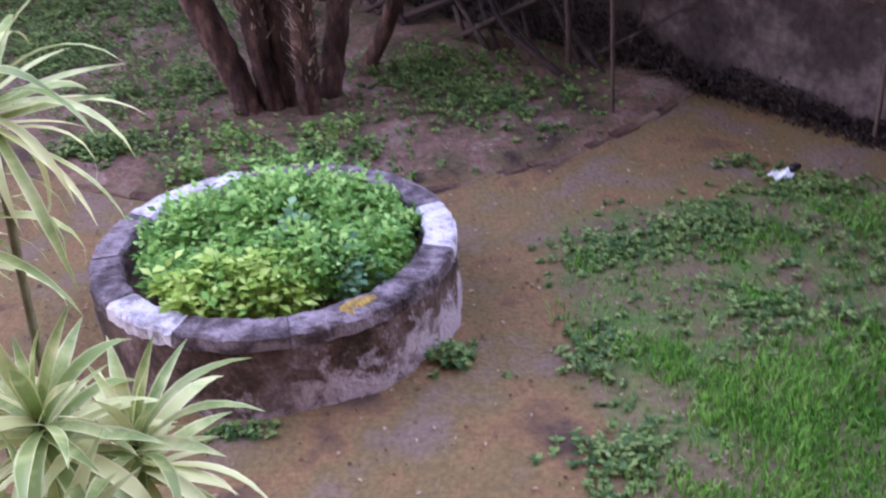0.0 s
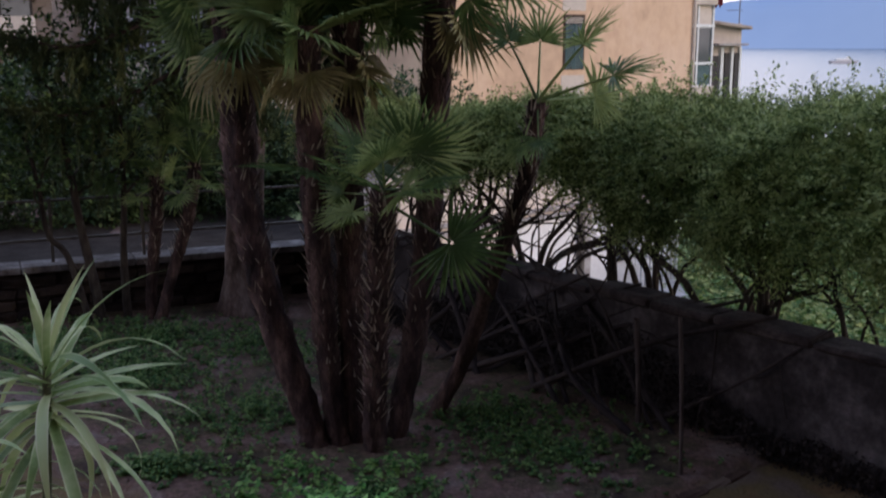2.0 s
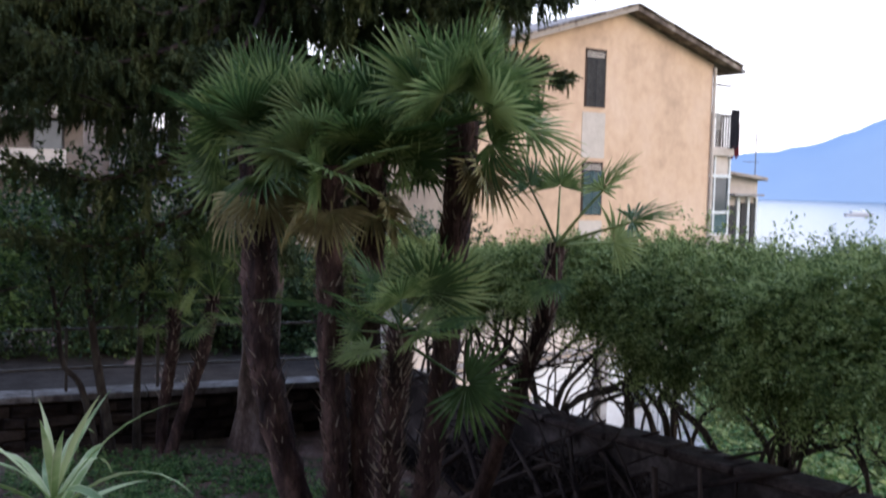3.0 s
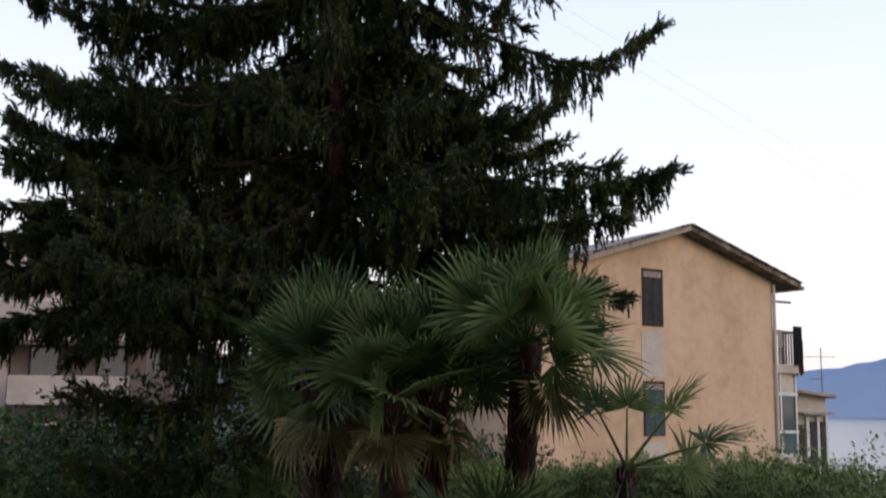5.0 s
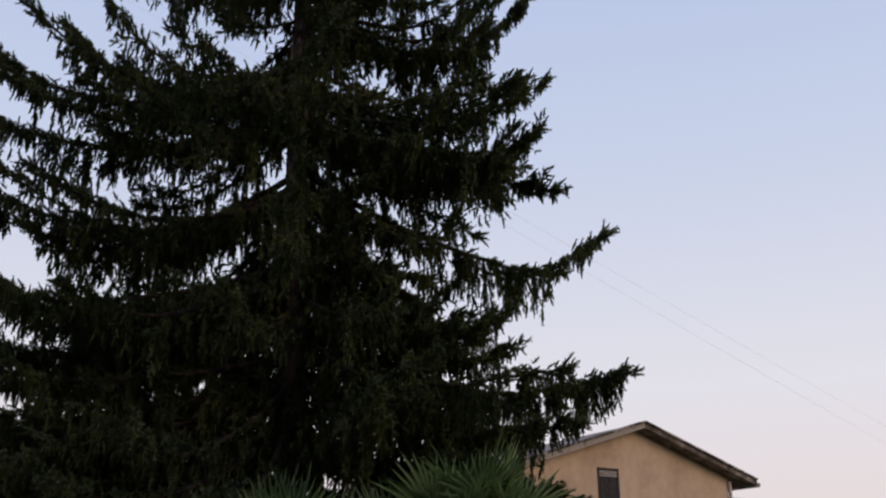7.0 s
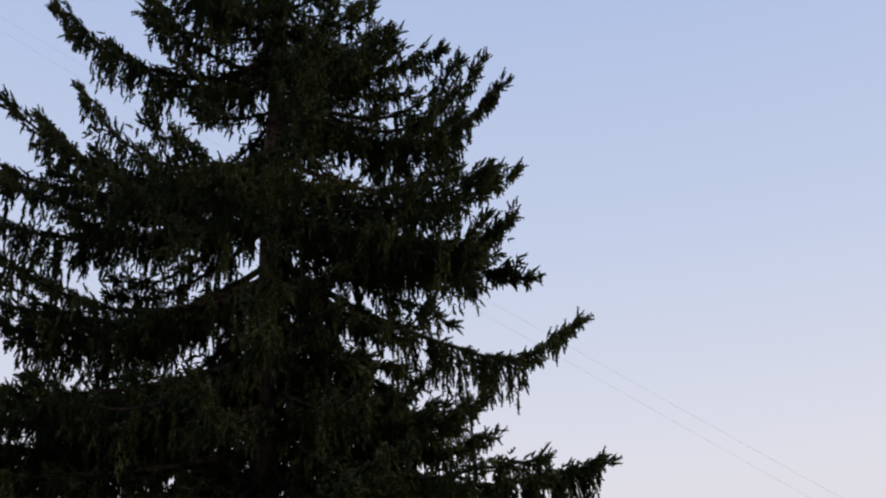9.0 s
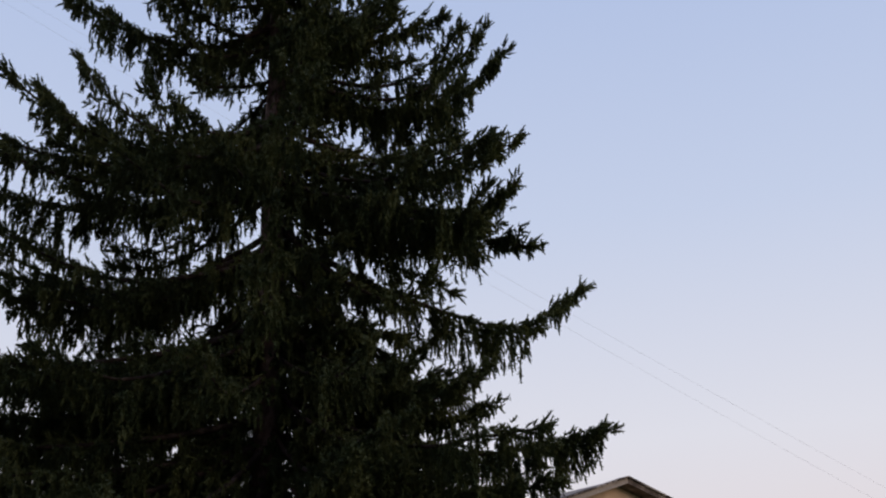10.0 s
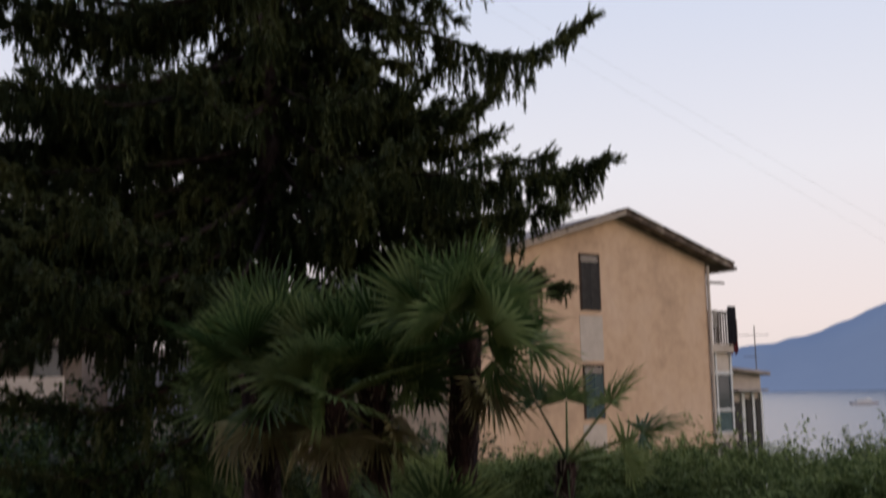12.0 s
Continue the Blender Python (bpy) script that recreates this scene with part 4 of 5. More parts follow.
def spruce():
    rng = np.random.default_rng(70)
    bx, by = -1.78, 10.65
    tree = thing("spruce_tree", "tall dark spruce with drooping needled limbs", "conifer tree", at=(bx, by, 0))
    hs = np.array([-0.15, 0.05, 0.3, 1.0, 3.0, 6.0, 9.0, 12.0, 15.0, 17.5])
    rs = np.array([0.34, 0.29, 0.22, 0.19, 0.17, 0.145, 0.115, 0.08, 0.045, 0.01])
    tz = np.linspace(-0.15, 17.5, 60)
    c = np.stack([0.1 * smooth(0, 3, tz) + 0.03 * np.sin(tz * 0.5), 0.02 * np.sin(tz * 0.7), tz], -1)
    v, f = tube(c, np.interp(tz, hs, rs), 14, 0.04, rng)
    put("trunk", mesh_from(v, f), M_SPRUCEBARK, tree, smooth=True)
    limbs = []
    for z0, az, rl, zl, rt, zt in EAST_LIMBS + WEST_LIMBS + LOW_LIMBS:
        east = math.cos(radians(az)) > 0
        limbs.append((z0, radians(az), rl, zl, rt, zt, 2.3 if east and z0 < 6 else 1.75))
        for turn in ((-1, -0.3, 0.3, 1) if east and z0 > 7.9 else (-1, 1)):
            k = rng.uniform(0.6, 0.86) if not east else rng.uniform(0.7, 0.93) if rt < 3.3 or z0 < 7 else rng.uniform(0.5, 0.66)
            dz = rng.normal(0.02, 0.14)
            limbs.append((z0 + dz, radians(az + turn * rng.uniform(12, 26)), rl * k, zl + dz + 0.05, rt * k, zt + dz - 0.05, 0.85))
    for z in np.concatenate([np.arange(3.4, 6.5, 0.42), np.arange(8.1, 11.6, 0.42)]):
        reach = rng.uniform(1.0, 2.3)
        zz = z + rng.normal(0, 0.1)
        limbs.append((zz, radians(-90 + rng.uniform(-55, 55)), reach * 0.6, zz - reach * rng.uniform(0.3, 0.5), reach, zz - reach * rng.uniform(0.3, 0.45), 0.85))
    for z in np.arange(4.7, 6.6, 0.27):
        reach = rng.uniform(2.7, 3.6)
        zz = z + rng.normal(0, 0.1)
        fall = reach * rng.uniform(0.14, 0.24)
        limbs.append((zz, radians(rng.uniform(172, 215)), reach * 0.65, zz - fall, reach, zz - fall * 0.95, 1.3))
    z = 3.2
    while z < 17.0:
        k = rng.integers(6, 8) if z < 6 else rng.integers(5, 7) if z < 12 else rng.integers(5, 7)
        a0 = rng.random() * 6.28
        for q in range(k):
            az = a0 + q * 6.283 / k + rng.normal(0, 0.22)
            side = math.cos(az)
            reach = np.interp(z, [3, 5, 8, 11, 14, 17], [2.9, 3.0, 2.8, 2.2, 1.5, 0.4]) * rng.uniform(0.7, 1.0)
            reach *= np.interp(side, [-1, -0.5, 0.0, 0.4, 1], [0.86, 0.95, 1.0, 0.8, 0.55])
            reach *= 0.6 if side < -0.4 and 8.9 < z < 10.4 else 1.0
            reach *= 1.25 if side < -0.5 and z < 7.0 else 1.0
            reach *= 0.72 if side > 0.55 and 6.4 < z < 9.0 else 1.0
            fall = reach * rng.uniform(0.26, 0.46) * np.interp(z, [3, 12, 17], [1.1, 0.7, 0.2])
            lift = reach * rng.uniform(0.02, 0.14) * np.interp(z, [3, 8, 17], [0.4, 1.0, 2.0])
            zz = z + rng.normal(0, 0.12)
            limbs.append((zz, az, reach * 0.64, zz - fall, reach, zz - fall + lift, 0.68))
        z += rng.uniform(0.44, 0.62)
    pos, dirs, lens, thin = [], [], [], []

    def add(p_, d_, l_, w_):
        pos.append(p_)
        dirs.append(d_)
        lens.append(l_)
        thin.append(np.full(len(p_), w_))

    for z0, az, rl, zl, rt, zt, full in limbs:
        n = 26
        p = limb_points(z0, az, rl, zl, rt, zt, n, rng.normal(0, 0.06))
        p[:, 0] += 0.1 + 0.03 * math.sin(z0 * 0.5)
        ln = float(np.linalg.norm(np.diff(p, axis=0), axis=1).sum())
        v, f = tube(p, np.linspace(0.036 * (0.4 + ln / 4), 0.005, n), 5)
        put("limb", mesh_from(v, f), M_LIMBBARK, tree, smooth=True)
        tan = unit(np.gradient(p, axis=0))
        sidev = np.array([-math.sin(az), math.cos(az), 0])
        # side branchlets, level near the trunk and lifting towards the tip
        nb = int(5.5 * ln) + 4
        tb = np.clip(np.linspace(0.12, 0.97, nb) + rng.normal(0, 0.025, nb), 0.06, 0.99)
        ib = np.clip((tb * (n - 1)).astype(int), 0, n - 1)
        sg = np.where(np.arange(nb) % 2, 1.0, -1.0)
        bd = unit(sidev * (sg * rng.uniform(0.5, 1.0, nb))[:, None] + tan[ib] * rng.uniform(0.5, 1.1, (nb, 1)) + np.array([0, 0, 1.0]) * (-0.25 + 0.5 * smooth(0.5, 1.0, tb) + rng.normal(0, 0.12, nb))[:, None])
        bl = (0.10 + 0.55 * np.sin(np.pi * tb**1.1)**0.8 * (ln / 3.2)) * rng.uniform(0.5, 1.15, nb)
        m = int(46 * ln * full)
        w = rng.integers(0, nb, m)
        r = rng.random(m)
        an = p[ib[w]] + bd[w] * (bl[w] * r)[:, None] + rng.normal(0, 0.02, (m, 3))
        add(an, bd[w] * 0.8 + tan[ib[w]] * 0.3 + np.array([0, 0, 1.0]) * rng.uniform(-0.7, 0.5, (m, 1)) + rng.normal(0, 0.28, (m, 3)), rng.uniform(0.08, 0.19, m), 1.0)
        # strands that hang straight down in tassels, longest in the middle of the limb
        m = int(66 * ln * full)
        w = rng.integers(0, nb, m)
        r = rng.random(m)**1.3
        an = p[ib[w]] + bd[w] * (bl[w] * r)[:, None] + rng.normal(0, 0.02, (m, 3))
        drop = rng.uniform(0.15, 1.0, nb)**1.4
        long = 1.45 if z0 < 6.2 and math.cos(az) > 0.8 else 1.0
        hang = long * (0.07 + 0.52 * drop[w] * rng.random(m)**0.7) * (0.4 + 0.75 * np.sin(np.pi * tb[w])) * (1 - 0.18 * smooth(0.6, 1.0, tb[w])) * min(1.0, 0.3 + ln / 3.2)
        k = np.maximum((hang / 0.075).astype(int), 1)
        x = np.repeat(np.arange(m), k)
        q = np.concatenate([np.arange(j) for j in k]) * 0.075
        sway = rng.normal(0, 0.06, (m, 3))
        add(an[x] + np.stack([sway[x, 0] * q, sway[x, 1] * q, -q], -1) + rng.normal(0, 0.008, (len(x), 3)), np.array([0, 0, -1.0]) + bd[w][x] * 0.12 + rng.normal(0, 0.2, (len(x), 3)), rng.uniform(0.09, 0.17, len(x)), 0.95)
        # sleeve of short shoots along the outer limb, and a spiky tip
        k = int(ln * 30)
        j = np.clip((rng.random(k)**0.6 * n).astype(int), 2, n - 1)
        add(p[j] + rng.normal(0, 0.025, (k, 3)), tan[j] * 0.9 + np.array([0, 0, 0.25]) + rng.normal(0, 0.5, (k, 3)), rng.uniform(0.09, 0.19, k), 1.0)
        add(np.repeat(p[-1:], 8, 0) - tan[-1] * rng.uniform(0, 0.3, (8, 1)), tan[-1] + rng.normal(0, 0.42, (8, 3)) + np.array([0, 0, 0.25]), rng.uniform(0.12, 0.22, 8), 0.9)
    pos, dirs, lens, thin = np.vstack(pos), np.vstack(dirs), np.concatenate(lens), np.concatenate(thin)
    which = rng.integers(0, 4, len(pos))
    meshes = []
    for k in range(4):
        q = which == k
        thick = (0.17 + 0.14 * lens[q]) * thin[q]
        sc = np.stack([lens[q], thick, thick], -1)
        meshes.append(instances(TWIGS[k][0], TWIGS[k][1], pos[q], frames_along(dirs[q], rng), sc))
    crown = put("crown", mesh_from(*join(meshes)), M_NEEDLE, tree, "hanging curtains of dark needled twigs")
    tagged(crown, kind="stuff")


spruce()


# ---- hedges and shrub trees ----
def leafy(blobs, density, size, rng, shell=0.6):
    """Sprigs of leaves on the outer parts of overlapping ellipsoids (x, y, z, rx, ry, rz)."""
    out = []
    for bx, by, bz, rx, ry, rz in blobs:
        n = int(density * (rx * ry + ry * rz + rx * rz) / 9)
        d = unit(rng.normal(size=(n, 3)))
        lump = 1 + 0.28 * fbm(d[:, 0] * 2 + bx * 3, d[:, 1] * 2 + d[:, 2] * 2 + by, 1.6, bx * 2.0)
        r = (shell + (1 - shell) * rng.random(n)**0.5) * lump
        c = np.array([bx, by, bz]) + d * r[:, None] * np.array([rx, ry, rz])
        axis_ = unit(d + rng.normal(0, 0.5, (n, 3)) + np.array([0, 0, 0.35]))
        k = 9
        w = np.repeat(np.arange(n), k)
        along = rng.random(n * k) * size * 2.4
        p = c[w] + axis_[w] * along[:, None] + rng.normal(0, size * 0.28, (n * k, 3))
        ld = unit(axis_[w] * 0.7 + rng.normal(0, 0.75, (n * k, 3)) * (1, 1, 0.55))
        out.append(leaves(p, ld, axis_[w] * 0.5 + np.array([0, 0, 0.9]) + rng.normal(0, 0.4, (n * k, 3)), size * rng.uniform(0.55, 1.25, n * k), 0.8, True))
    return join(out)


def shrub(name, label, category, base, trunks, blobs, density, size, material, seed, group=""):
    """Bent trunks with branches, and a crown of leaves. Trunks: lists of points; radii taper."""
    rng = np.random.default_rng(seed)
    t = thing(name, label, category, group, at=base)
    o = np.array(base)
    for pts in trunks:
        r = pts[0]
        c = spline(np.array(pts[1:]) - o, 16)
        v, f = tube(c, np.linspace(r, r * 0.5, 16), 8, 0.06, rng)
        put("trunk", mesh_from(v, f), M_WOOD, t, smooth=True)
        for q in range(4):
            k = rng.integers(8, 15)
            e = c[k] + np.array([rng.normal(0, 0.35), rng.normal(0, 0.3), rng.uniform(0.15, 0.5)])
            mid = (c[k] + e) / 2 + rng.normal(0, 0.07, 3)
            v, f = tube(spline([c[k], mid, e], 8), np.linspace(r * 0.4, r * 0.15, 8), 5)
            put("branch", mesh_from(v, f), M_WOOD, t, smooth=True)
    b = [(x - o[0], y - o[1], z - o[2], rx, ry, rz) for x, y, z, rx, ry, rz in blobs]
    cr = put("crown", mesh_from(*leafy(b, density, size, rng)), material, t)
    tagged(cr, kind="stuff")
    return t


def hedge_top(t):
    return np.interp(t, [0, 1.9, 2.4, 3.0, 3.7, 4.9, 5.6, 6.2, 10], [2.08, 2.08, 2.09, 2.19, 2.28, 2.3, 2.25, 2.34, 2.38])


def hedge_low(t):
    return np.interp(t, [0, 2.0, 2.7, 3.5, 3.9, 4.3, 4.7, 5.2, 6.4, 10], [1.75, 1.7, 1.75, 1.88, 1.8, 1.7, 1.54, 1.43, 1.48, 1.5])


def hedge_crown(t0, t1, rng):
    """Feathery sprigs over a lumpy rounded body, with hollows between the lumps. Points in world space."""
    n = int(1750 * (t1 - t0))
    t, ph = rng.uniform(t0 - 0.12, t1 + 0.12, n), rng.uniform(-2.5, 4.0, n)
    lump = fbm(t * 1.5, ph * 0.8, 1.5, 2.0) + 0.55 * fbm(t * 4, ph * 2.3, 1.3, 5.0)
    keep = rng.random(n) < 0.25 + 0.75 * smooth(-0.25, 0.14, lump)
    t, ph, lump = t[keep], ph[keep], lump[keep]
    n = len(t)
    top, low = hedge_top(t), hedge_low(t)
    c, w = np.cos(ph), np.sin(ph)
    c, w = np.sign(c) * np.abs(c)**0.75, np.sign(w) * np.abs(w)**0.75
    grow = 0.97 + 0.5 * lump
    off = 0.42 - 0.62 * c * grow - 0.24 * smooth(4.2, 5.6, t) * smooth(8.5, 7.0, t) * (0.5 + 0.5 * c)
    z = (top + low) / 2 + (top - low) / 2 * w * grow
    nrm = np.stack([-c * 1.0, np.zeros(n), w], -1)
    axis_ = nrm * rng.uniform(0.4, 1.0, (n, 1)) + np.stack([np.zeros(n), rng.normal(0, 0.7, n), rng.uniform(-0.25, 0.35, n)], -1)
    axis_ = unit(WALL_N[None].repeat(n, 0) @ np.eye(2, 3) * axis_[:, 0:1] + WALL_D[None].repeat(n, 0) @ np.eye(2, 3) * axis_[:, 1:2] + np.array([0, 0, 1.0]) * axis_[:, 2:3])
    xy = WALL_A[None] + WALL_D[None] * t[:, None] + WALL_N[None] * off[:, None]
    base = np.stack([xy[:, 0], xy[:, 1], z], -1) - axis_ * 0.08
    k = 18
    i = np.repeat(np.arange(n), k)
    along = np.tile((np.arange(k) + 0.5) / k, n)
    ln = rng.uniform(0.16, 0.38, n)
    side = unit(np.cross(axis_, rng.normal(0, 0.5, (n, 3)) + np.array([0, 0, 1.0])))
    p = base[i] + axis_[i] * (along * ln[i])[:, None] + np.array([0, 0, -0.28]) * (along**2 * ln[i])[:, None]
    d = axis_[i] * 0.75 + side[i] * np.where(np.arange(n * k) % 2, 0.9, -0.9)[:, None] + rng.normal(0, 0.3, (n * k, 3))
    face = axis_[i] * 0.5 + np.array([0, 0, 0.7]) - np.append(WALL_N, 0.0)[None] * 0.45
    out = [leaves(p, d, face + rng.normal(0, 0.3, (n * k, 3)), rng.uniform(0.034, 0.058, n * k) * (1.1 - 0.4 * along), 0.6, True)]
    # leaves of the shaded inside
    n = int(2600 * (t1 - t0))
    t, r, ph = rng.uniform(t0, t1, n), np.sqrt(rng.random(n)) * 0.86, rng.uniform(0, 6.283, n)
    top, low = hedge_top(t), hedge_low(t)
    xy = WALL_A[None] + WALL_D[None] * t[:, None] + WALL_N[None] * (0.42 + 0.6 * r * np.cos(ph))[:, None]
    q = np.stack([xy[:, 0], xy[:, 1], (top + low) / 2 + (top - low) / 2 * r * np.sin(ph)], -1)
    out.append(leaves(q, rng.normal(0, 1, (n, 3)), rng.normal(0, 1, (n, 3)), rng.uniform(0.05, 0.10, n), 0.8, True))
    # wispy shoots over the top
    for _ in range(int((20 if 4.4 < t0 < 8 else 9) * (t1 - t0))):
        t = rng.uniform(t0, t1)
        q = WALL_A + WALL_D * t + WALL_N * rng.uniform(0.1, 0.9)
        hgt = rng.uniform(0.12, 0.30) + 0.16 * rng.random() * (4.6 < t < 8.5)
        m = int(44 * hgt / 0.3)
        f = rng.random(m)
        lean = rng.normal(0, 0.35, 2)
        p = np.stack([q[0] + lean[0] * hgt * f, q[1] + lean[1] * hgt * f, hedge_top(t) - 0.02 + hgt * f], -1) + rng.normal(0, 0.022, (m, 3))
        out.append(leaves(p, rng.normal(0, 1, (m, 3)) + np.array([0, 0, 0.5]), rng.normal(0, 0.6, (m, 3)) + np.array([0, 0, 1.0]), rng.uniform(0.025, 0.05, m), 0.7, True))
    return join(out)


def hedge_row():
    """Gnarled shrubs behind the garden wall, their crowns grown together."""
    rng = np.random.default_rng(80)
    for n, t0 in enumerate(np.arange(0.4, 10.4, 1.1)):
        s = t0 + 0.55
        q = WALL_A + WALL_D * s + WALL_N * 0.55
        base = np.array([*q, -0.15])
        h = thing("hedge_shrub", "dense green evergreen hedge shrub with bare gnarled stems", "hedge", "hedge along the garden wall", at=tuple(base))
        many = 1.8 < s < 5.6
        for k in range(13 if many else 5):
            ft = q + WALL_D * rng.normal(0, 0.25) + WALL_N * rng.normal(0, 0.12)
            tp = q + WALL_D * rng.normal(0.25 if many else 0, 0.8) + WALL_N * rng.normal(0, 0.15)
            mid = (ft + tp) / 2 + WALL_D * rng.normal(0, 0.28)
            r = rng.uniform(0.011, 0.036)
            c = spline(np.array([(*ft, -0.15), (*(ft * 0.6 + mid * 0.4), 0.85), (*mid, 1.22), (*tp, 1.8)]) - base, 16)
            put("stem", mesh_from(*tube(c, np.linspace(r, r * 0.5, 16), 8, 0.06, rng)), M_WOOD, h, smooth=True)
            for _ in range(4):
                i = rng.integers(7, 15)
                e = c[i] + np.array([rng.normal(0, 0.35), rng.normal(0, 0.3), rng.uniform(0.05, 0.4)])
                bend = (c[i] + e) / 2 + rng.normal(0, 0.07, 3)
                put("branch", mesh_from(*tube(spline([c[i], bend, e], 8), np.linspace(r * 0.4, r * 0.15, 8), 5)), M_WOOD, h, smooth=True)
        v, f = hedge_crown(t0, t0 + 1.1, rng)
        tagged(put("crown", mesh_from(v - base, f), M_HEDGE, h), kind="stuff")


hedge_row()


def left_trees():
    g = "small trees by the low wall"
    L = "small dark tree with a bent trunk by the wall"
    data = [([(0.055, (-3.1, 10.2, -0.05), (-3.2, 10.2, 0.6), (-3.28, 10.2, 1.05), (-3.36, 10.2, 1.75), (-3.45, 10.3, 2.3))], [(-3.55, 10.3, 2.35, 0.65, 0.5, 0.45), (-3.2, 10.2, 1.95, 0.4, 0.45, 0.35), (-3.6, 10.3, 1.75, 0.45, 0.4, 0.3), (-3.3, 10.2, 2.7, 0.6, 0.5, 0.4)]),
            ([(0.035, (-3.2, 10.15, -0.05), (-3.4, 10.15, 0.72), (-3.58, 10.15, 0.95), (-3.64, 10.15, 1.45), (-3.8, 10.2, 2.1))], [(-4.1, 10.3, 2.3, 0.65, 0.5, 0.5), (-4.2, 10.0, 1.85, 0.5, 0.45, 0.35), (-3.9, 10.1, 1.6, 0.4, 0.4, 0.28), (-4.6, 10.0, 1.5, 0.5, 0.4, 0.38), (-4.6, 10.0, 2.2, 0.6, 0.5, 0.4)]),
            ([(0.045, (-2.89, 10.3, -0.05), (-2.9, 10.3, 0.7), (-2.86, 10.3, 1.3), (-2.86, 10.3, 2.1))], [(-2.8, 10.3, 2.15, 0.5, 0.45, 0.4), (-2.95, 10.2, 1.8, 0.35, 0.35, 0.28), (-2.75, 10.3, 2.65, 0.45, 0.45, 0.38)]),
            ([(0.05, (-4.3, 9.7, -0.05), (-4.4, 9.7, 0.8), (-4.5, 9.7, 1.9))], [(-4.6, 9.7, 2.2, 0.6, 0.6, 0.45)])]
    for n, (tr, bl) in enumerate(data):
        shrub("small_tree", L, "tree", tr[0][1], tr, bl, 1350, 0.07, M_LEFTBUSH if n in (1, 3) else M_SHRUB, 100 + n, g)
    palm([(-2.66, 10.3, 0), (-2.63, 10.3, 0.5), (-2.55, 10.3, 1.1), (-2.53, 10.3, 1.5)], 0.055, 0.06, 13, [], 57, "small fan palm with thin trunk by the low wall", 0.9, 0.5, SMALL, 75, -25, group=g)
    palm([(-2.56, 10.2, 0), (-2.38, 10.2, 0.6), (-2.22, 10.2, 1.1), (-2.12, 10.2, 1.65)], 0.055, 0.06, 14, [], 58, "small leaning fan palm by the low wall", 1.0, 0.5, SMALL, 75, -25, group=g)
    # hedge beyond the street
    rng = np.random.default_rng(110)
    for n, (x, y, h) in enumerate([(-8.4, 15.6, 2.7), (-7.1, 16.1, 2.5), (-5.8, 16.7, 2.6), (-4.5, 17.2, 2.4), (-3.2, 17.7, 2.4), (-1.9, 18.2, 2.5), (-0.5, 18.8, 2.4), (-9.8, 15.0, 2.8)]):
        bl = [(x + rng.normal(0, 0.4), y + rng.normal(0, 0.3), rng.uniform(0.0, h - 0.4), 0.85, 0.6, 0.55) for k in range(15)]
        shrub("street_hedge", "bushy green hedge along the far side of the street", "hedge", (x, y, -0.3), [[0.05, (x, y, -0.3), (x + 0.1, y, 0.6), (x, y, 1.5)]], bl, 1100, 0.085, M_STREETHEDGE, 111 + n, "hedge beyond the street")


left_trees()


# ---- strap-leaved plant in the foreground ----
def strap_mesh(seed, length, width, arch):
    rng = np.random.default_rng(seed)
    n = 9
    s = np.linspace(0, 1, n)
    ang = radians(12) - arch * s**1.5
    x = np.concatenate([[0], np.cumsum(np.cos(ang[:-1]) * length / (n - 1))])
    z = np.concatenate([[0], np.cumsum(np.sin(ang[:-1]) * length / (n - 1))])
    w = width * (0.45 + 0.55 * np.sin(np.pi * np.clip(s * 0.8 + 0.12, 0, 1))) * np.where(s > 0.6, ((1 - s) / 0.4)**0.7, 1) + 0.0006
    cols = [(-1, 0.25), (-0.78, 0.17), (0, 0), (0.78, 0.17), (1, 0.25)]
    b = bmesh.new()
    rows = [[b.verts.new((x[k] - c[1] * w[k] * 0.4 * math.sin(-ang[k]), c[0] * w[k] / 2, z[k] + c[1] * w[k] * 0.6)) for c in cols] for k in range(n)]
    for r, q in zip(rows, rows[1:]):
        for k in range(4):
            fc = b.faces.new((r[k], q[k], q[k + 1], r[k + 1]))
            fc.material_index = 1 if k in (0, 3) else 0
            fc.smooth = True
    me = bpy.data.meshes.new("leaf")
    b.to_mesh(me)
    b.free()
    me.materials.append(M_STRAP)
    me.materials.append(M_STRAPEDGE)
    return me


STRAPS = [strap_mesh(120 + k, l, w, a) for k, (l, w, a) in enumerate([(0.40, 0.050, 0.9), (0.45, 0.054, 1.3), (0.40, 0.050, 1.8), (0.34, 0.044, 0.5), (0.44, 0.052, 2.2)])]


NARROW = [strap_mesh(150 + k, l, w, a) for k, (l, w, a) in enumerate([(0.40, 0.027, 1.0), (0.44, 0.028, 1.5), (0.40, 0.026, 2.0), (0.32, 0.026, 0.4), (0.46, 0.028, 2.4)])]


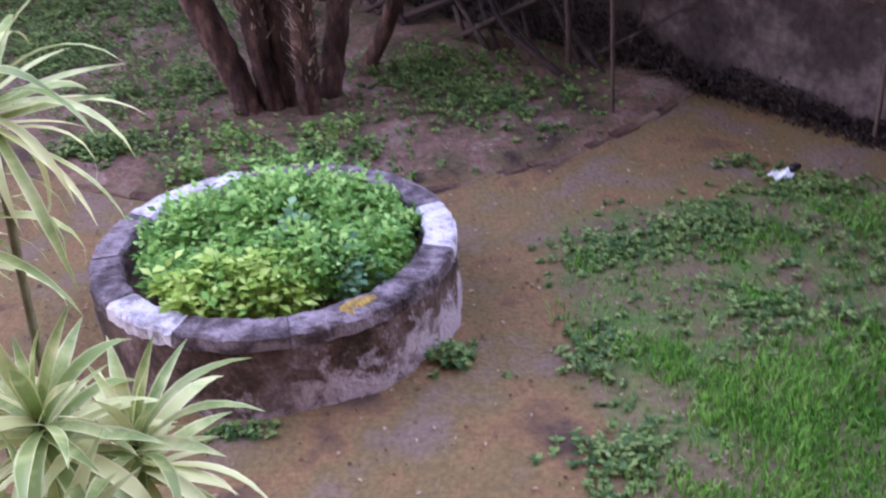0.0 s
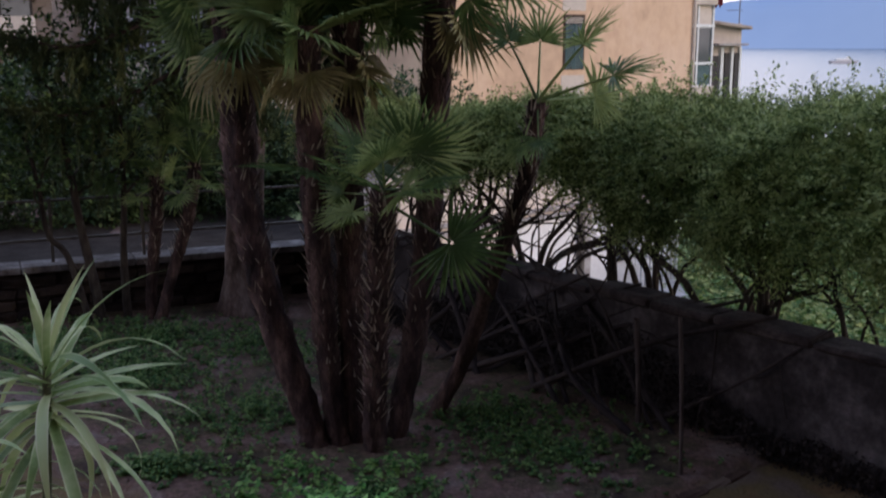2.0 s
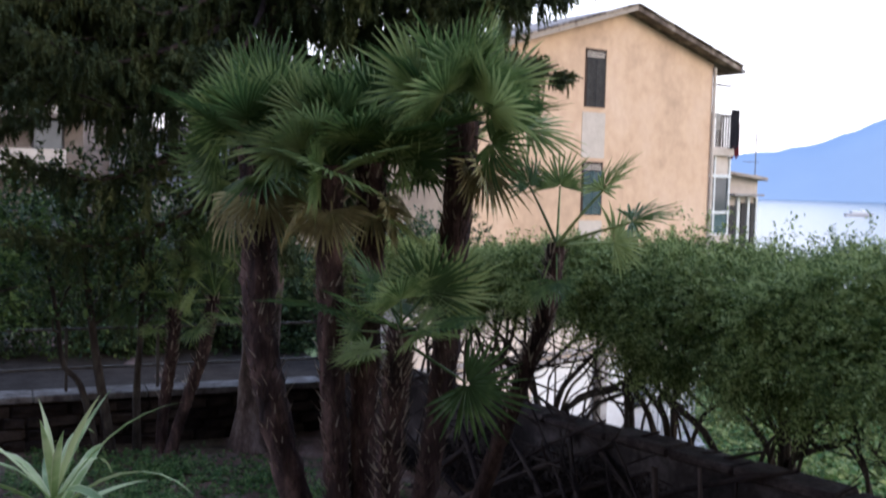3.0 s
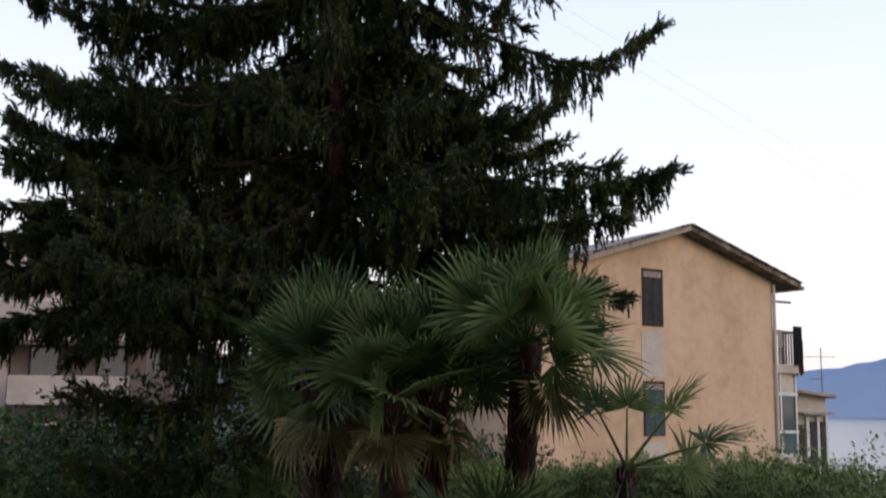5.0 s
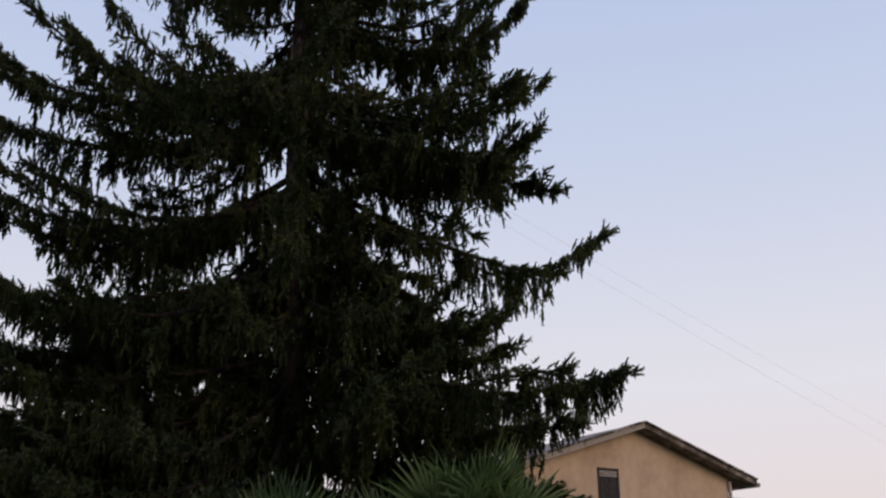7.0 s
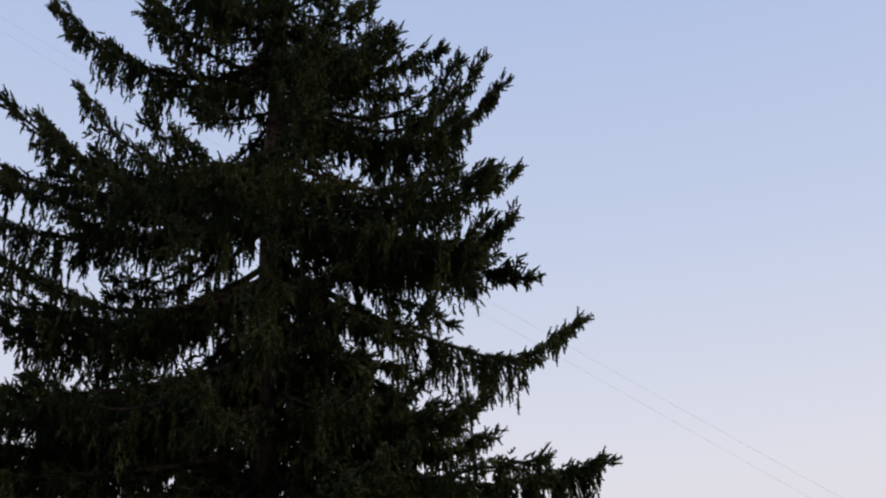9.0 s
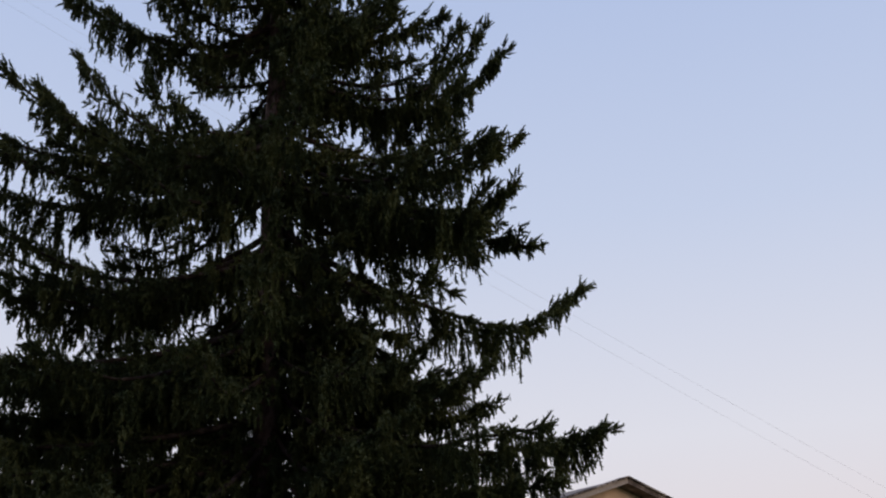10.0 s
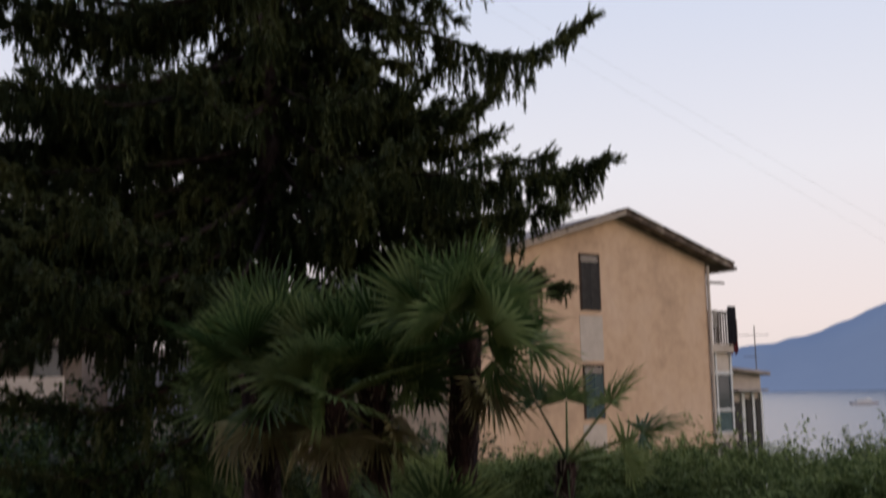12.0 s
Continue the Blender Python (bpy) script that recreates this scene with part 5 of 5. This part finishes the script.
def strap_plant(stems, label, kinds):
    base = stems[0][0]
    p = thing("strap_leaved_plant", label, "plant", "strap-leaved shrub", at=base)
    o = np.array(base)
    for n, (foot, mid, head, count, scale, lo, hi) in enumerate(stems):
        rng = np.random.default_rng(130 + n + int(abs(head[0]) * 1000))
        c = spline(np.array([foot, mid, head]) - o, 14)
        v, f = tube(c, np.linspace(0.016, 0.011, 14), 7, 0.05, rng)
        put("stem", mesh_from(v, f), M_CANE, p, smooth=True)
        for k in range(count):
            u = (k + 0.5) / count
            at = Vector(c[-1]) - Vector((0, 0, 0.16 * u))
            el = radians(hi + (lo - hi) * u**0.5) + rng.normal(0, 0.12)
            az = k * 2.39996 + rng.normal(0, 0.2)
            me = kinds[3] if u < 0.12 else kinds[rng.integers(5)]
            put("leaf", me, [], p, m=frond_pose(at, az, el, rng.normal(0, 0.25), scale * rng.uniform(0.75, 1.1)))


strap_plant([((-0.95, 2.5, 0.0), (-0.93, 2.48, 1.0), (-0.87, 2.5, 2.02), 50, 1.0, -35, 85),
             ((-1.0, 2.45, 0.0), (-1.06, 2.45, 0.8), (-1.08, 2.45, 1.72), 44, 1.0, -40, 80)], "tall cane plant with arching pale-edged strap leaves", NARROW)
strap_plant([((-0.98, 2.25, 0.0), (-0.95, 2.3, 0.5), (-0.90, 2.3, 1.16), 52, 1.0, -35, 85),
             ((-0.75, 2.35, 0.0), (-0.72, 2.4, 0.4), (-0.70, 2.38, 0.98), 50, 0.95, -30, 85),
             ((-0.9, 2.15, 0.0), (-0.9, 2.1, 0.4), (-0.86, 2.08, 0.92), 38, 1.0, -35, 80)], "low cane plant with arching pale-edged strap leaves", STRAPS)


# ---- stakes and rubbish ----
def stake(x, y, h, r, lean, label):
    base = (x, y, float(ground_z(x, y)) - 0.05)
    t = thing("garden_stake", label, "stake", "stakes in the garden", at=base)
    rng = np.random.default_rng(int(x * 100))
    c = spline([(0, 0, 0), (lean * 0.5 + 0.01, 0.01, h * 0.5), (lean, 0, h)], 12)
    put("pole", mesh_from(*tube(c, r, 7, 0.08, rng)), M_STAKE, t, smooth=True)


stake(1.64, 7.2, 0.85, 0.02, -0.04, "thin weathered wooden stake near the wall")
stake(1.73, 6.3, 1.1, 0.014, -0.05, "thin weathered wooden stake in the bed")
stake(3.2, 5.6, 1.2, 0.016, -0.02, "thin dark stake in the lawn")


def fallen_branch(a, b, r, seed):
    rng = np.random.default_rng(seed)
    a, b = np.array(a, float), np.array(b, float)
    mid = (a + b) / 2 + np.array([0, 0, 0.05]) + rng.normal(0, 0.14, 3)
    t = thing("fallen_branch", "dark dead branch leaning on the garden wall", "branch", "dead branches by the wall", at=tuple(a))
    c = spline([a - a, mid - a, b - a], 14)
    put("stem", mesh_from(*tube(c, np.linspace(r, r * 0.45, 14), 6, 0.08, rng)), M_BRUSH, t, smooth=True)
    for k in range(5):
        i = rng.integers(3, 13)
        e = c[i] + rng.normal(0, 0.3, 3) + np.array([0, 0, 0.08])
        put("twig", mesh_from(*tube(spline([c[i], (c[i] + e) / 2 + rng.normal(0, 0.02, 3), e], 6), np.linspace(r * 0.4, r * 0.15, 6), 5)), M_BRUSH, t)


def along_wall(s, off, z):
    q = WALL_A + WALL_D * s + WALL_N * off
    return (q[0], q[1], z)


fallen_branch(along_wall(3.0, -0.45, 0.03), along_wall(4.2, 0.0, 0.98), 0.028, 1)
fallen_branch(along_wall(4.4, -0.4, 0.03), along_wall(3.2, 0.05, 1.05), 0.022, 2)
fallen_branch(along_wall(2.3, -0.5, 0.03), along_wall(2.6, -0.05, 0.95), 0.034, 3)
fallen_branch(along_wall(5.2, -0.35, 0.03), along_wall(4.0, 0.1, 1.0), 0.018, 4)
rb = np.random.default_rng(9)
for k in range(15):
    s0 = rb.uniform(2.2, 5.8)
    fallen_branch(along_wall(s0, -rb.uniform(0.2, 0.55), 0.04), along_wall(s0 + rb.choice([-1, 1]) * rb.uniform(1.2, 2.3), rb.uniform(0.0, 0.2), rb.uniform(0.92, 1.0)), rb.uniform(0.012, 0.034), 20 + k)


def rag():
    rng = np.random.default_rng(140)
    b = bmesh.new()
    bmesh.ops.create_grid(b, x_segments=8, y_segments=6, size=0.5, matrix=Matrix.Diagonal((0.14, 0.085, 1, 1)))
    for v in b.verts:
        v.co.z = 0.015 + 0.012 * math.sin(v.co.x * 60) * math.cos(v.co.y * 70) + rng.normal(0, 0.004)
        v.co.x += rng.normal(0, 0.005)
    bmesh.ops.solidify(b, geom=b.faces, thickness=0.004)
    z = float(ground_z(2.46, 5.24))
    r = part("plastic_scrap", b, M_PAPER, None, m=Matrix.Translation((2.46, 5.24, z + 0.03)) @ Matrix.Rotation(0.2, 4, "Z"))
    tagged(r, "crumpled white plastic scrap lying in weeds", "litter")
    b = boxbm(-0.04, 0.04, -0.025, 0.025, 0, 0.035, bevel=0.01)
    r = part("dark_cup", b, M_BLACK, None, m=Matrix.Translation((2.56, 5.3, z + 0.03)) @ Matrix.Rotation(0.5, 4, "Z"))
    tagged(r, "small black plastic piece beside the scrap", "litter")


rag()

# ---- ochre house ----
HA, HC = np.array([5.12, 29.05]), np.array([8.07, 30.97])
HD = (HC - HA) / np.linalg.norm(HC - HA)
HROT = math.atan2(HD[1], HD[0])


def ochre_house():
    """Local x runs along the gable wall to its far corner, y back into the house, z is world height."""
    h = thing("ochre_house", "three-storey ochre plastered house with weathered gable roof", "house", at=(HA[0], HA[1], -6.0), rz=HROT)
    half, west, depth, ez, az = 3.52, 5.8, 11.0, 12.52, 13.62
    b = bmesh.new()
    prof = [(-west, 0), (half, 0), (half, ez), (0, az), (-west, az - (az - ez) / half * west)]
    fr, bk = [b.verts.new((x, 0, z)) for x, z in prof], [b.verts.new((x, depth, z)) for x, z in prof]
    b.faces.new(fr)
    b.faces.new(bk[::-1])
    for k in range(5):
        b.faces.new((fr[k], bk[k], bk[(k + 1) % 5], fr[(k + 1) % 5]))
    bmesh.ops.recalc_face_normals(b, faces=b.faces)
    part("wall", b, M_PLASTER, h, "stained ochre plaster gable wall")
    sl = (az - ez) / half
    for sg in (-1, 1):
        b = bmesh.new()
        x1 = (half if sg > 0 else west) + 0.75
        pts = [(0, az + 0.02), (sg * x1, az - sl * x1 + 0.02), (sg * x1, az - sl * x1 + 0.16), (0, az + 0.17)]
        f0, f1 = [b.verts.new((x, -0.45, z)) for x, z in pts], [b.verts.new((x, depth + 0.4, z)) for x, z in pts]
        b.faces.new(f0)
        b.faces.new(f1[::-1])
        for k in range(4):
            b.faces.new((f0[k], f1[k], f1[(k + 1) % 4], f0[(k + 1) % 4]))
        bmesh.ops.recalc_face_normals(b, faces=b.faces)
        roof = part("roof", b, M_ROOF, h, "weathered brown roof slab")
        n = 22 if sg > 0 else 32
        for k in range(n):
            t0, t1 = k / n * x1, (k + 1) / n * x1
            cx, cz = sg * (t0 + t1) / 2, az - sl * (t0 + t1) / 2 + 0.185
            tb = boxbm(-(t1 - t0) * 0.48, (t1 - t0) * 0.48, -0.06, 0.3, -0.02, 0.03, bevel=0.01)
            part("verge_tile", tb, M_ROOF, roof, m=Matrix.Translation((cx, -0.46, cz)) @ Matrix.Rotation(sg * math.atan(sl), 4, "Y"))
    gut = part("gutter", boxbm(half + 0.70, half + 0.86, -0.5, depth + 0.4, az - sl * (half + 0.75) - 0.02, az - sl * (half + 0.75) + 0.10, bevel=0.03), M_COPING, h)
    part("downpipe", boxbm(half - 0.02, half + 0.07, -0.1, -0.012, 0, ez - 0.1, bevel=0.02), M_PALEPLASTER, h)
    part("bracket", boxbm(half, half + 0.75, -0.05, 0.03, ez - 0.62, ez - 0.56), M_IRON, h)

    def window(x0, x1, z0, z1, material, name):
        w = part("window", boxbm(x0, x1, -0.012, 0.12, z0, z1), M_SHUTTER, h)
        part("frame", boxbm(x0 - 0.03, x1 + 0.03, -0.05, 0.1, z1, z1 + 0.05), M_WOODFRAME, w)
        for a in (x0 - 0.03, x1):
            part("frame", boxbm(a, a + 0.03, -0.04, 0.1, z0, z1), M_WOODFRAME, w)
        mid = (x0 + x1) / 2
        for a, c in ((x0 + 0.02, mid - 0.012), (mid + 0.012, x1 - 0.02)):
            leaf = part("shutter", boxbm(a, a + 0.035, -0.05, -0.014, z0 + 0.01, z1 - 0.2), material, w, name)
            part("stile", boxbm(c - 0.035, c, -0.05, -0.014, z0 + 0.01, z1 - 0.2), material, leaf)
            n = 22
            for k in range(n):
                zc = z0 + 0.03 + (z1 - z0 - 0.25) * k / n
                part("slat", boxbm(a + 0.035, c - 0.035, -0.044, -0.022, zc, zc + 0.035), material, leaf)
        for k in range(3):
            part("blind_slat", boxbm(x0 + 0.02, x1 - 0.02, -0.03, -0.014, z1 - 0.17 + k * 0.055, z1 - 0.145 + k * 0.055), M_PALEPLASTER, w, "pale slat of a raised roller blind")

    window(-1.40, -0.74, 10.97, 12.48, M_SHUTTER, "closed dark louvred shutter")
    window(-1.40, -0.74, 8.05, 9.45, M_TEAL, "closed teal louvred shutter")
    part("pale_strip", boxbm(-1.48, -0.66, -0.012, 0.02, 9.6, 10.83), M_PALEPLASTER, h, "pale plaster panel between windows")
    part("lower_strip", boxbm(-1.48, -0.66, -0.012, 0.02, 5.0, 7.9), M_PALEPLASTER, h, "pale plaster panel below the window")
    # balconies on the lake side
    for k, (z, glazed) in enumerate(((9.86, False), (7.2, True))):
        bal = part("balcony", boxbm(half, half + 1.4, 0.3, 4.6, z, z + 0.26, bevel=0.015), M_PALEPLASTER, h, "pale concrete balcony slab")
        if not glazed:
            z0 = z + 0.26
            for y in (0.34, 4.55):
                part("handrail", boxbm(half, half + 1.38, y - 0.02, y + 0.02, z0 + 0.95, z0 + 1.0), M_IRON, bal)
                for q in range(13):
                    part("baluster", boxbm(half + 0.06 + q * 0.105, half + 0.11 + q * 0.105, y - 0.012, y + 0.012, z0, z0 + 0.95), M_IRON, bal)
            part("handrail", boxbm(half + 1.34, half + 1.38, 0.34, 4.55, z0 + 0.95, z0 + 1.0), M_IRON, bal)
            for q in range(36):
                part("baluster", boxbm(half + 1.35, half + 1.375, 0.4 + q * 0.115, 0.425 + q * 0.115, z0, z0 + 0.95), M_IRON, bal)
    # glazed veranda under the balcony
    ver = part("veranda", boxbm(half + 0.02, half + 1.40, 0.42, 4.4, 7.46, 7.5), M_FRAME, h, "white framed glazed veranda")
    part("blind", boxbm(half + 0.06, half + 1.36, 0.44, 0.47, 9.3, 9.85), M_PALEPLASTER, ver, "pale roller blind box")
    for a in (0.02, 0.66, 1.31):
        part("mullion", boxbm(half + a, half + a + 0.07, 0.40, 0.50, 7.5, 9.85), M_FRAME, ver)
    part("transom", boxbm(half + 0.02, half + 1.40, 0.39, 0.5, 9.2, 9.3), M_FRAME, ver)
    part("transom", boxbm(half + 0.02, half + 1.40, 0.39, 0.5, 8.1, 8.18), M_FRAME, ver)
    for a in (0.10, 0.75):
        part("pane", boxbm(half + a, half + a + 0.54, 0.45, 0.462, 8.18, 9.2), M_GLASS, ver)
    part("panel", boxbm(half + 0.05, half + 1.38, 0.44, 0.47, 7.5, 8.1), M_TEAL, ver, "dull green lower panel")
    part("side", boxbm(half + 1.36, half + 1.40, 0.5, 4.4, 7.5, 9.85), M_FRAME, ver)

    def hung(name, label, x0, x1, y, z0, z1, material, seed):
        rng = np.random.default_rng(seed)
        b = bmesh.new()
        nx, nz = 7, 8
        g = [[b.verts.new((x0 + (x1 - x0) * i / nx + rng.normal(0, 0.008) * j / nz, y - 0.04 - 0.02 * math.sin(i * 2.2) * j / nz, z1 - (z1 - z0) * j / nz * (1 + 0.06 * math.sin(i * 1.7)))) for j in range(nz + 1)] for i in range(nx + 1)]
        for i in range(nx):
            for j in range(nz):
                b.faces.new((g[i][j], g[i][j + 1], g[i + 1][j + 1], g[i + 1][j]))
        bmesh.ops.solidify(b, geom=b.faces, thickness=0.008)
        ob = part(name, b, material, None, m=Matrix.Translation((HA[0], HA[1], -6.0)) @ Matrix.Rotation(HROT, 4, "Z"))
        tagged(ob, label, "laundry", "laundry on the balcony")

    z0 = 10.12
    hung("pale_towel", "pale towel hung over the balcony rail", half + 0.2, half + 0.42, 0.30, z0 + 0.42, z0 + 1.02, M_CLOTHW, 1)
    hung("pale_cloth", "small pale cloth hung over the balcony rail", half + 0.48, half + 0.68, 0.30, z0 + 0.5, z0 + 1.02, M_CLOTHW, 4)
    hung("dark_garment", "dark garment hung at the balcony corner", half + 1.12, half + 1.5, 0.28, z0 + 0.0, z0 + 1.15, M_CLOTHD, 2)
    hung("red_garment", "dark red garment hung at the balcony corner", half + 1.28, half + 1.62, 0.36, z0 - 0.3, z0 + 0.75, M_CLOTHR, 3)


ochre_house()


def far_house(name, label, x, y, rz, w, d, z0, z1, material, floors, bays, flat=True):
    h = thing(name, label, "house", at=(x, y, z0), rz=rz)
    H = z1 - z0
    part("wall", boxbm(-w / 2, w / 2, 0, d, 0, H), material, h)
    if flat:
        part("roof", boxbm(-w / 2 - 0.35, w / 2 + 0.35, -0.4, d + 0.3, H, H + 0.22, bevel=0.03), M_ROOF, h)
    fh = 3.0
    for f in range(floors):
        zt = H - 0.7 - f * fh
        if zt - 1.5 < 0:
            break
        sl = part("balcony", boxbm(-w / 2 + 0.3, w / 2 - 0.3, -1.0, -0.005, zt - 2.35, zt - 2.17), M_PALEPLASTER, h)
        part("parapet", boxbm(-w / 2 + 0.3, w / 2 - 0.3, -1.0, -0.9, zt - 2.17, zt - 1.45), M_PALEPLASTER, sl)
        for q in range(bays):
            xc = -w / 2 + (q + 0.5) * w / bays
            win = part("window", boxbm(xc - 0.5, xc + 0.5, -0.03, 0.05, zt - 1.6, zt), M_SHUTTER, h)
            part("frame", boxbm(xc - 0.56, xc + 0.56, -0.05, 0.02, zt, zt + 0.08), M_FRAME, win)
            part("pane", boxbm(xc - 0.42, xc + 0.42, -0.045, -0.032, zt - 1.5, zt - 0.08), M_GLASS, win)
    return h


far_house("pink_house", "pale pink apartment house with long balconies behind the spruce", -20.0, 32.0, 0.2, 9.0, 9.0, -4.0, 7.9, M_PINKPLASTER, 4, 4)
# dull brown walls put the loggia's shade into the colour
terrace = far_house("terrace_house", "lower house with cream cornice and parapet behind the spruce, walls browned as loggia shade", -13.4, 33.2, 0.1, 4.3, 8.0, -4.0, 5.7, M_OWNWALL, 3, 2)
part("cornice", boxbm(-2.45, 2.45, -1.3, -0.42, 9.3, 9.86, bevel=0.03), M_PALEPLASTER, terrace, "deep cream cornice")
part("loggia_parapet", boxbm(-2.4, 2.4, -1.3, -1.15, 8.62, 9.0, bevel=0.02), M_PALEPLASTER, terrace, "cream loggia parapet")
part("loggia_floor", boxbm(-2.4, 2.4, -1.3, -0.004, 8.5, 8.62), M_OWNWALL, terrace)
for x in (-2.3, 2.3):
    part("loggia_post", boxbm(x - 0.09, x + 0.09, -1.3, -1.12, 9.0, 9.3), M_OWNWALL, terrace)
far_house("grey_house", "low pale grey house beyond the street", -5.2, 38.0, 0.1, 13.4, 8.0, -5.0, 4.3, M_GREYPLASTER, 2, 5)


def lake_house():
    """A lower house farther down the slope, beside the ochre one."""
    h = thing("lake_house", "small pale house with lean-to roof and antenna", "house", at=(11.2, 37.0, -8.0), rz=0.35)
    part("wall", boxbm(-1.2, 0.2, 0, 6, 0, 11.4), M_PALEPLASTER, h)
    b = boxbm(-1.4, 0.36, -0.4, 6.2, 11.4, 11.52, bevel=0.02)
    for v in b.verts:
        v.co.z -= 0.12 * (v.co.x + 1.4)
    part("roof", b, M_ROOF, h)
    for x, wd, z0, z1, material in ((-0.9, 0.3, 6.5, 10.3, M_SHUTTER), (-0.62, 0.12, 6.3, 10.6, M_FRAME), (-0.4, 0.2, 6.3, 10.4, M_SHUTTER), (-0.2, 0.1, 6.3, 10.6, M_FRAME), (-0.02, 0.16, 6.3, 10.4, M_SHUTTER), (0.14, 0.08, 6.3, 10.6, M_FRAME)):
        part("post", boxbm(x - wd / 2, x + wd / 2, -0.09, 0.02, z0, z1), material, h)
    part("awning", boxbm(-1.1, 0.15, -0.5, -0.01, 10.65, 10.72), M_COPING, h)
    a = thing("roof_antenna", "thin metal television antenna on a mast", "antenna", at=(11.35, 37.3, 3.0))
    part("mast", boxbm(-0.015, 0.015, -0.015, 0.015, 0, 1.95), M_IRON, a)
    part("boom", boxbm(-0.55, 0.5, -0.01, 0.01, 1.62, 1.64), M_IRON, a)
    for q in range(6):
        part("element", boxbm(-0.5 + q * 0.19, -0.49 + q * 0.19, -0.2, 0.2, 1.625, 1.635), M_IRON, a)
    part("dipole", boxbm(-0.45, 0.1, -0.01, 0.01, 0.85, 0.87), M_IRON, a)


lake_house()


# ---- white annex below the wall ----
def white_annex():
    h = thing("white_annex", "low white rendered outbuilding with cream upper wall below the garden", "outbuilding", at=(0.1, 14.3, -1.4), rz=0.72)
    part("wall", boxbm(1.9, 5.4, 0, 1.3, 0, 1.5), M_VAN, h, "bright white rendered wall")
    part("cream_wall", boxbm(-0.6, 1.896, 0.01, 1.3, 0, 1.5), M_CREAM, h, "cream rendered wall")
    part("upper_wall", boxbm(-0.6, 5.4, 0.06, 1.2, 1.66, 3.0), M_CREAM, h, "cream upper wall")
    part("cornice", boxbm(-0.65, 5.45, -0.10, 1.3, 1.5, 1.56, bevel=0.01), M_COPING, h)
    part("cornice", boxbm(-0.65, 5.45, -0.05, 1.3, 1.6, 1.66, bevel=0.01), M_COPING, h)
    part("frieze", boxbm(-0.6, 5.4, 0.02, 1.25, 1.56, 1.6), M_CREAM, h)
    part("downpipe", boxbm(3.3, 3.4, -0.12, -0.01, 0, 1.5, bevel=0.02), M_IRON, h)
    part("pilaster", boxbm(3.42, 3.62, -0.05, 0.0, 0, 1.5), M_COPING, h)
    for x in (4.3,):
        w = part("window", boxbm(x, x + 0.34, -0.03, 0.05, 0.55, 1.3), M_SHUTTER, h)
        part("frame", boxbm(x - 0.06, x, -0.05, 0.0, 0.5, 1.4), M_FRAME, w)
        part("frame", boxbm(x + 0.34, x + 0.40, -0.05, 0.0, 0.5, 1.4), M_FRAME, w)
        part("pane", boxbm(x + 0.05, x + 0.29, -0.045, -0.032, 0.62, 1.28), M_GLASS, w)
    for k in range(9):
        part("balustrade_post", boxbm(5.3 - k * 0.12, 5.34 - k * 0.12, -0.55, -0.51, 0.2, 1.05), M_FRAME, h)
    part("balustrade_rail", boxbm(4.2, 5.45, -0.56, -0.50, 1.05, 1.1), M_FRAME, h)


white_annex()


def ferry():
    f = thing("ferry", "small pale ferry far out on the lake", "boat", at=(523, 1290, -24.0), rz=0.2)
    b = bmesh.new()
    prof = [(-18, 0), (-19, 3), (19, 3.4), (16, 0)]
    l, r = [b.verts.new((x, -3.5, z)) for x, z in prof], [b.verts.new((x, 3.5, z)) for x, z in prof]
    b.faces.new(l)
    b.faces.new(r[::-1])
    for k in range(4):
        b.faces.new((l[k], r[k], r[(k + 1) % 4], l[(k + 1) % 4]))
    bmesh.ops.recalc_face_normals(b, faces=b.faces)
    part("hull", b, M_GREYPLASTER, f)
    part("cabin", boxbm(-12, 9, -3, 3, 3.2, 6.2, bevel=0.3), M_FRAME, f)
    part("wheelhouse", boxbm(2, 7, -2, 2, 6.2, 8.4, bevel=0.3), M_FRAME, f)


ferry()

# ---- wires ----
def wire(name, label, a, b, sag, r=0.008):
    t = np.linspace(0, 1, 24)
    p = np.array(a)[None] * (1 - t[:, None]) + np.array(b)[None] * t[:, None]
    p[:, 2] -= sag * 4 * t * (1 - t)
    o = p[0].copy()
    ob = put(name, mesh_from(*tube(p - o, r, 4)), M_COPING, m=Matrix.Translation(o))
    tagged(ob, label, "cable", "overhead cables")


for off in (0.0, 0.36):
    wire("overhead_cable", "thin overhead cable crossing the evening sky", (-12.0, 20.0, 19.2 + off), (14.0, 20.0, 2.3 + off), 0.25, 0.0013)
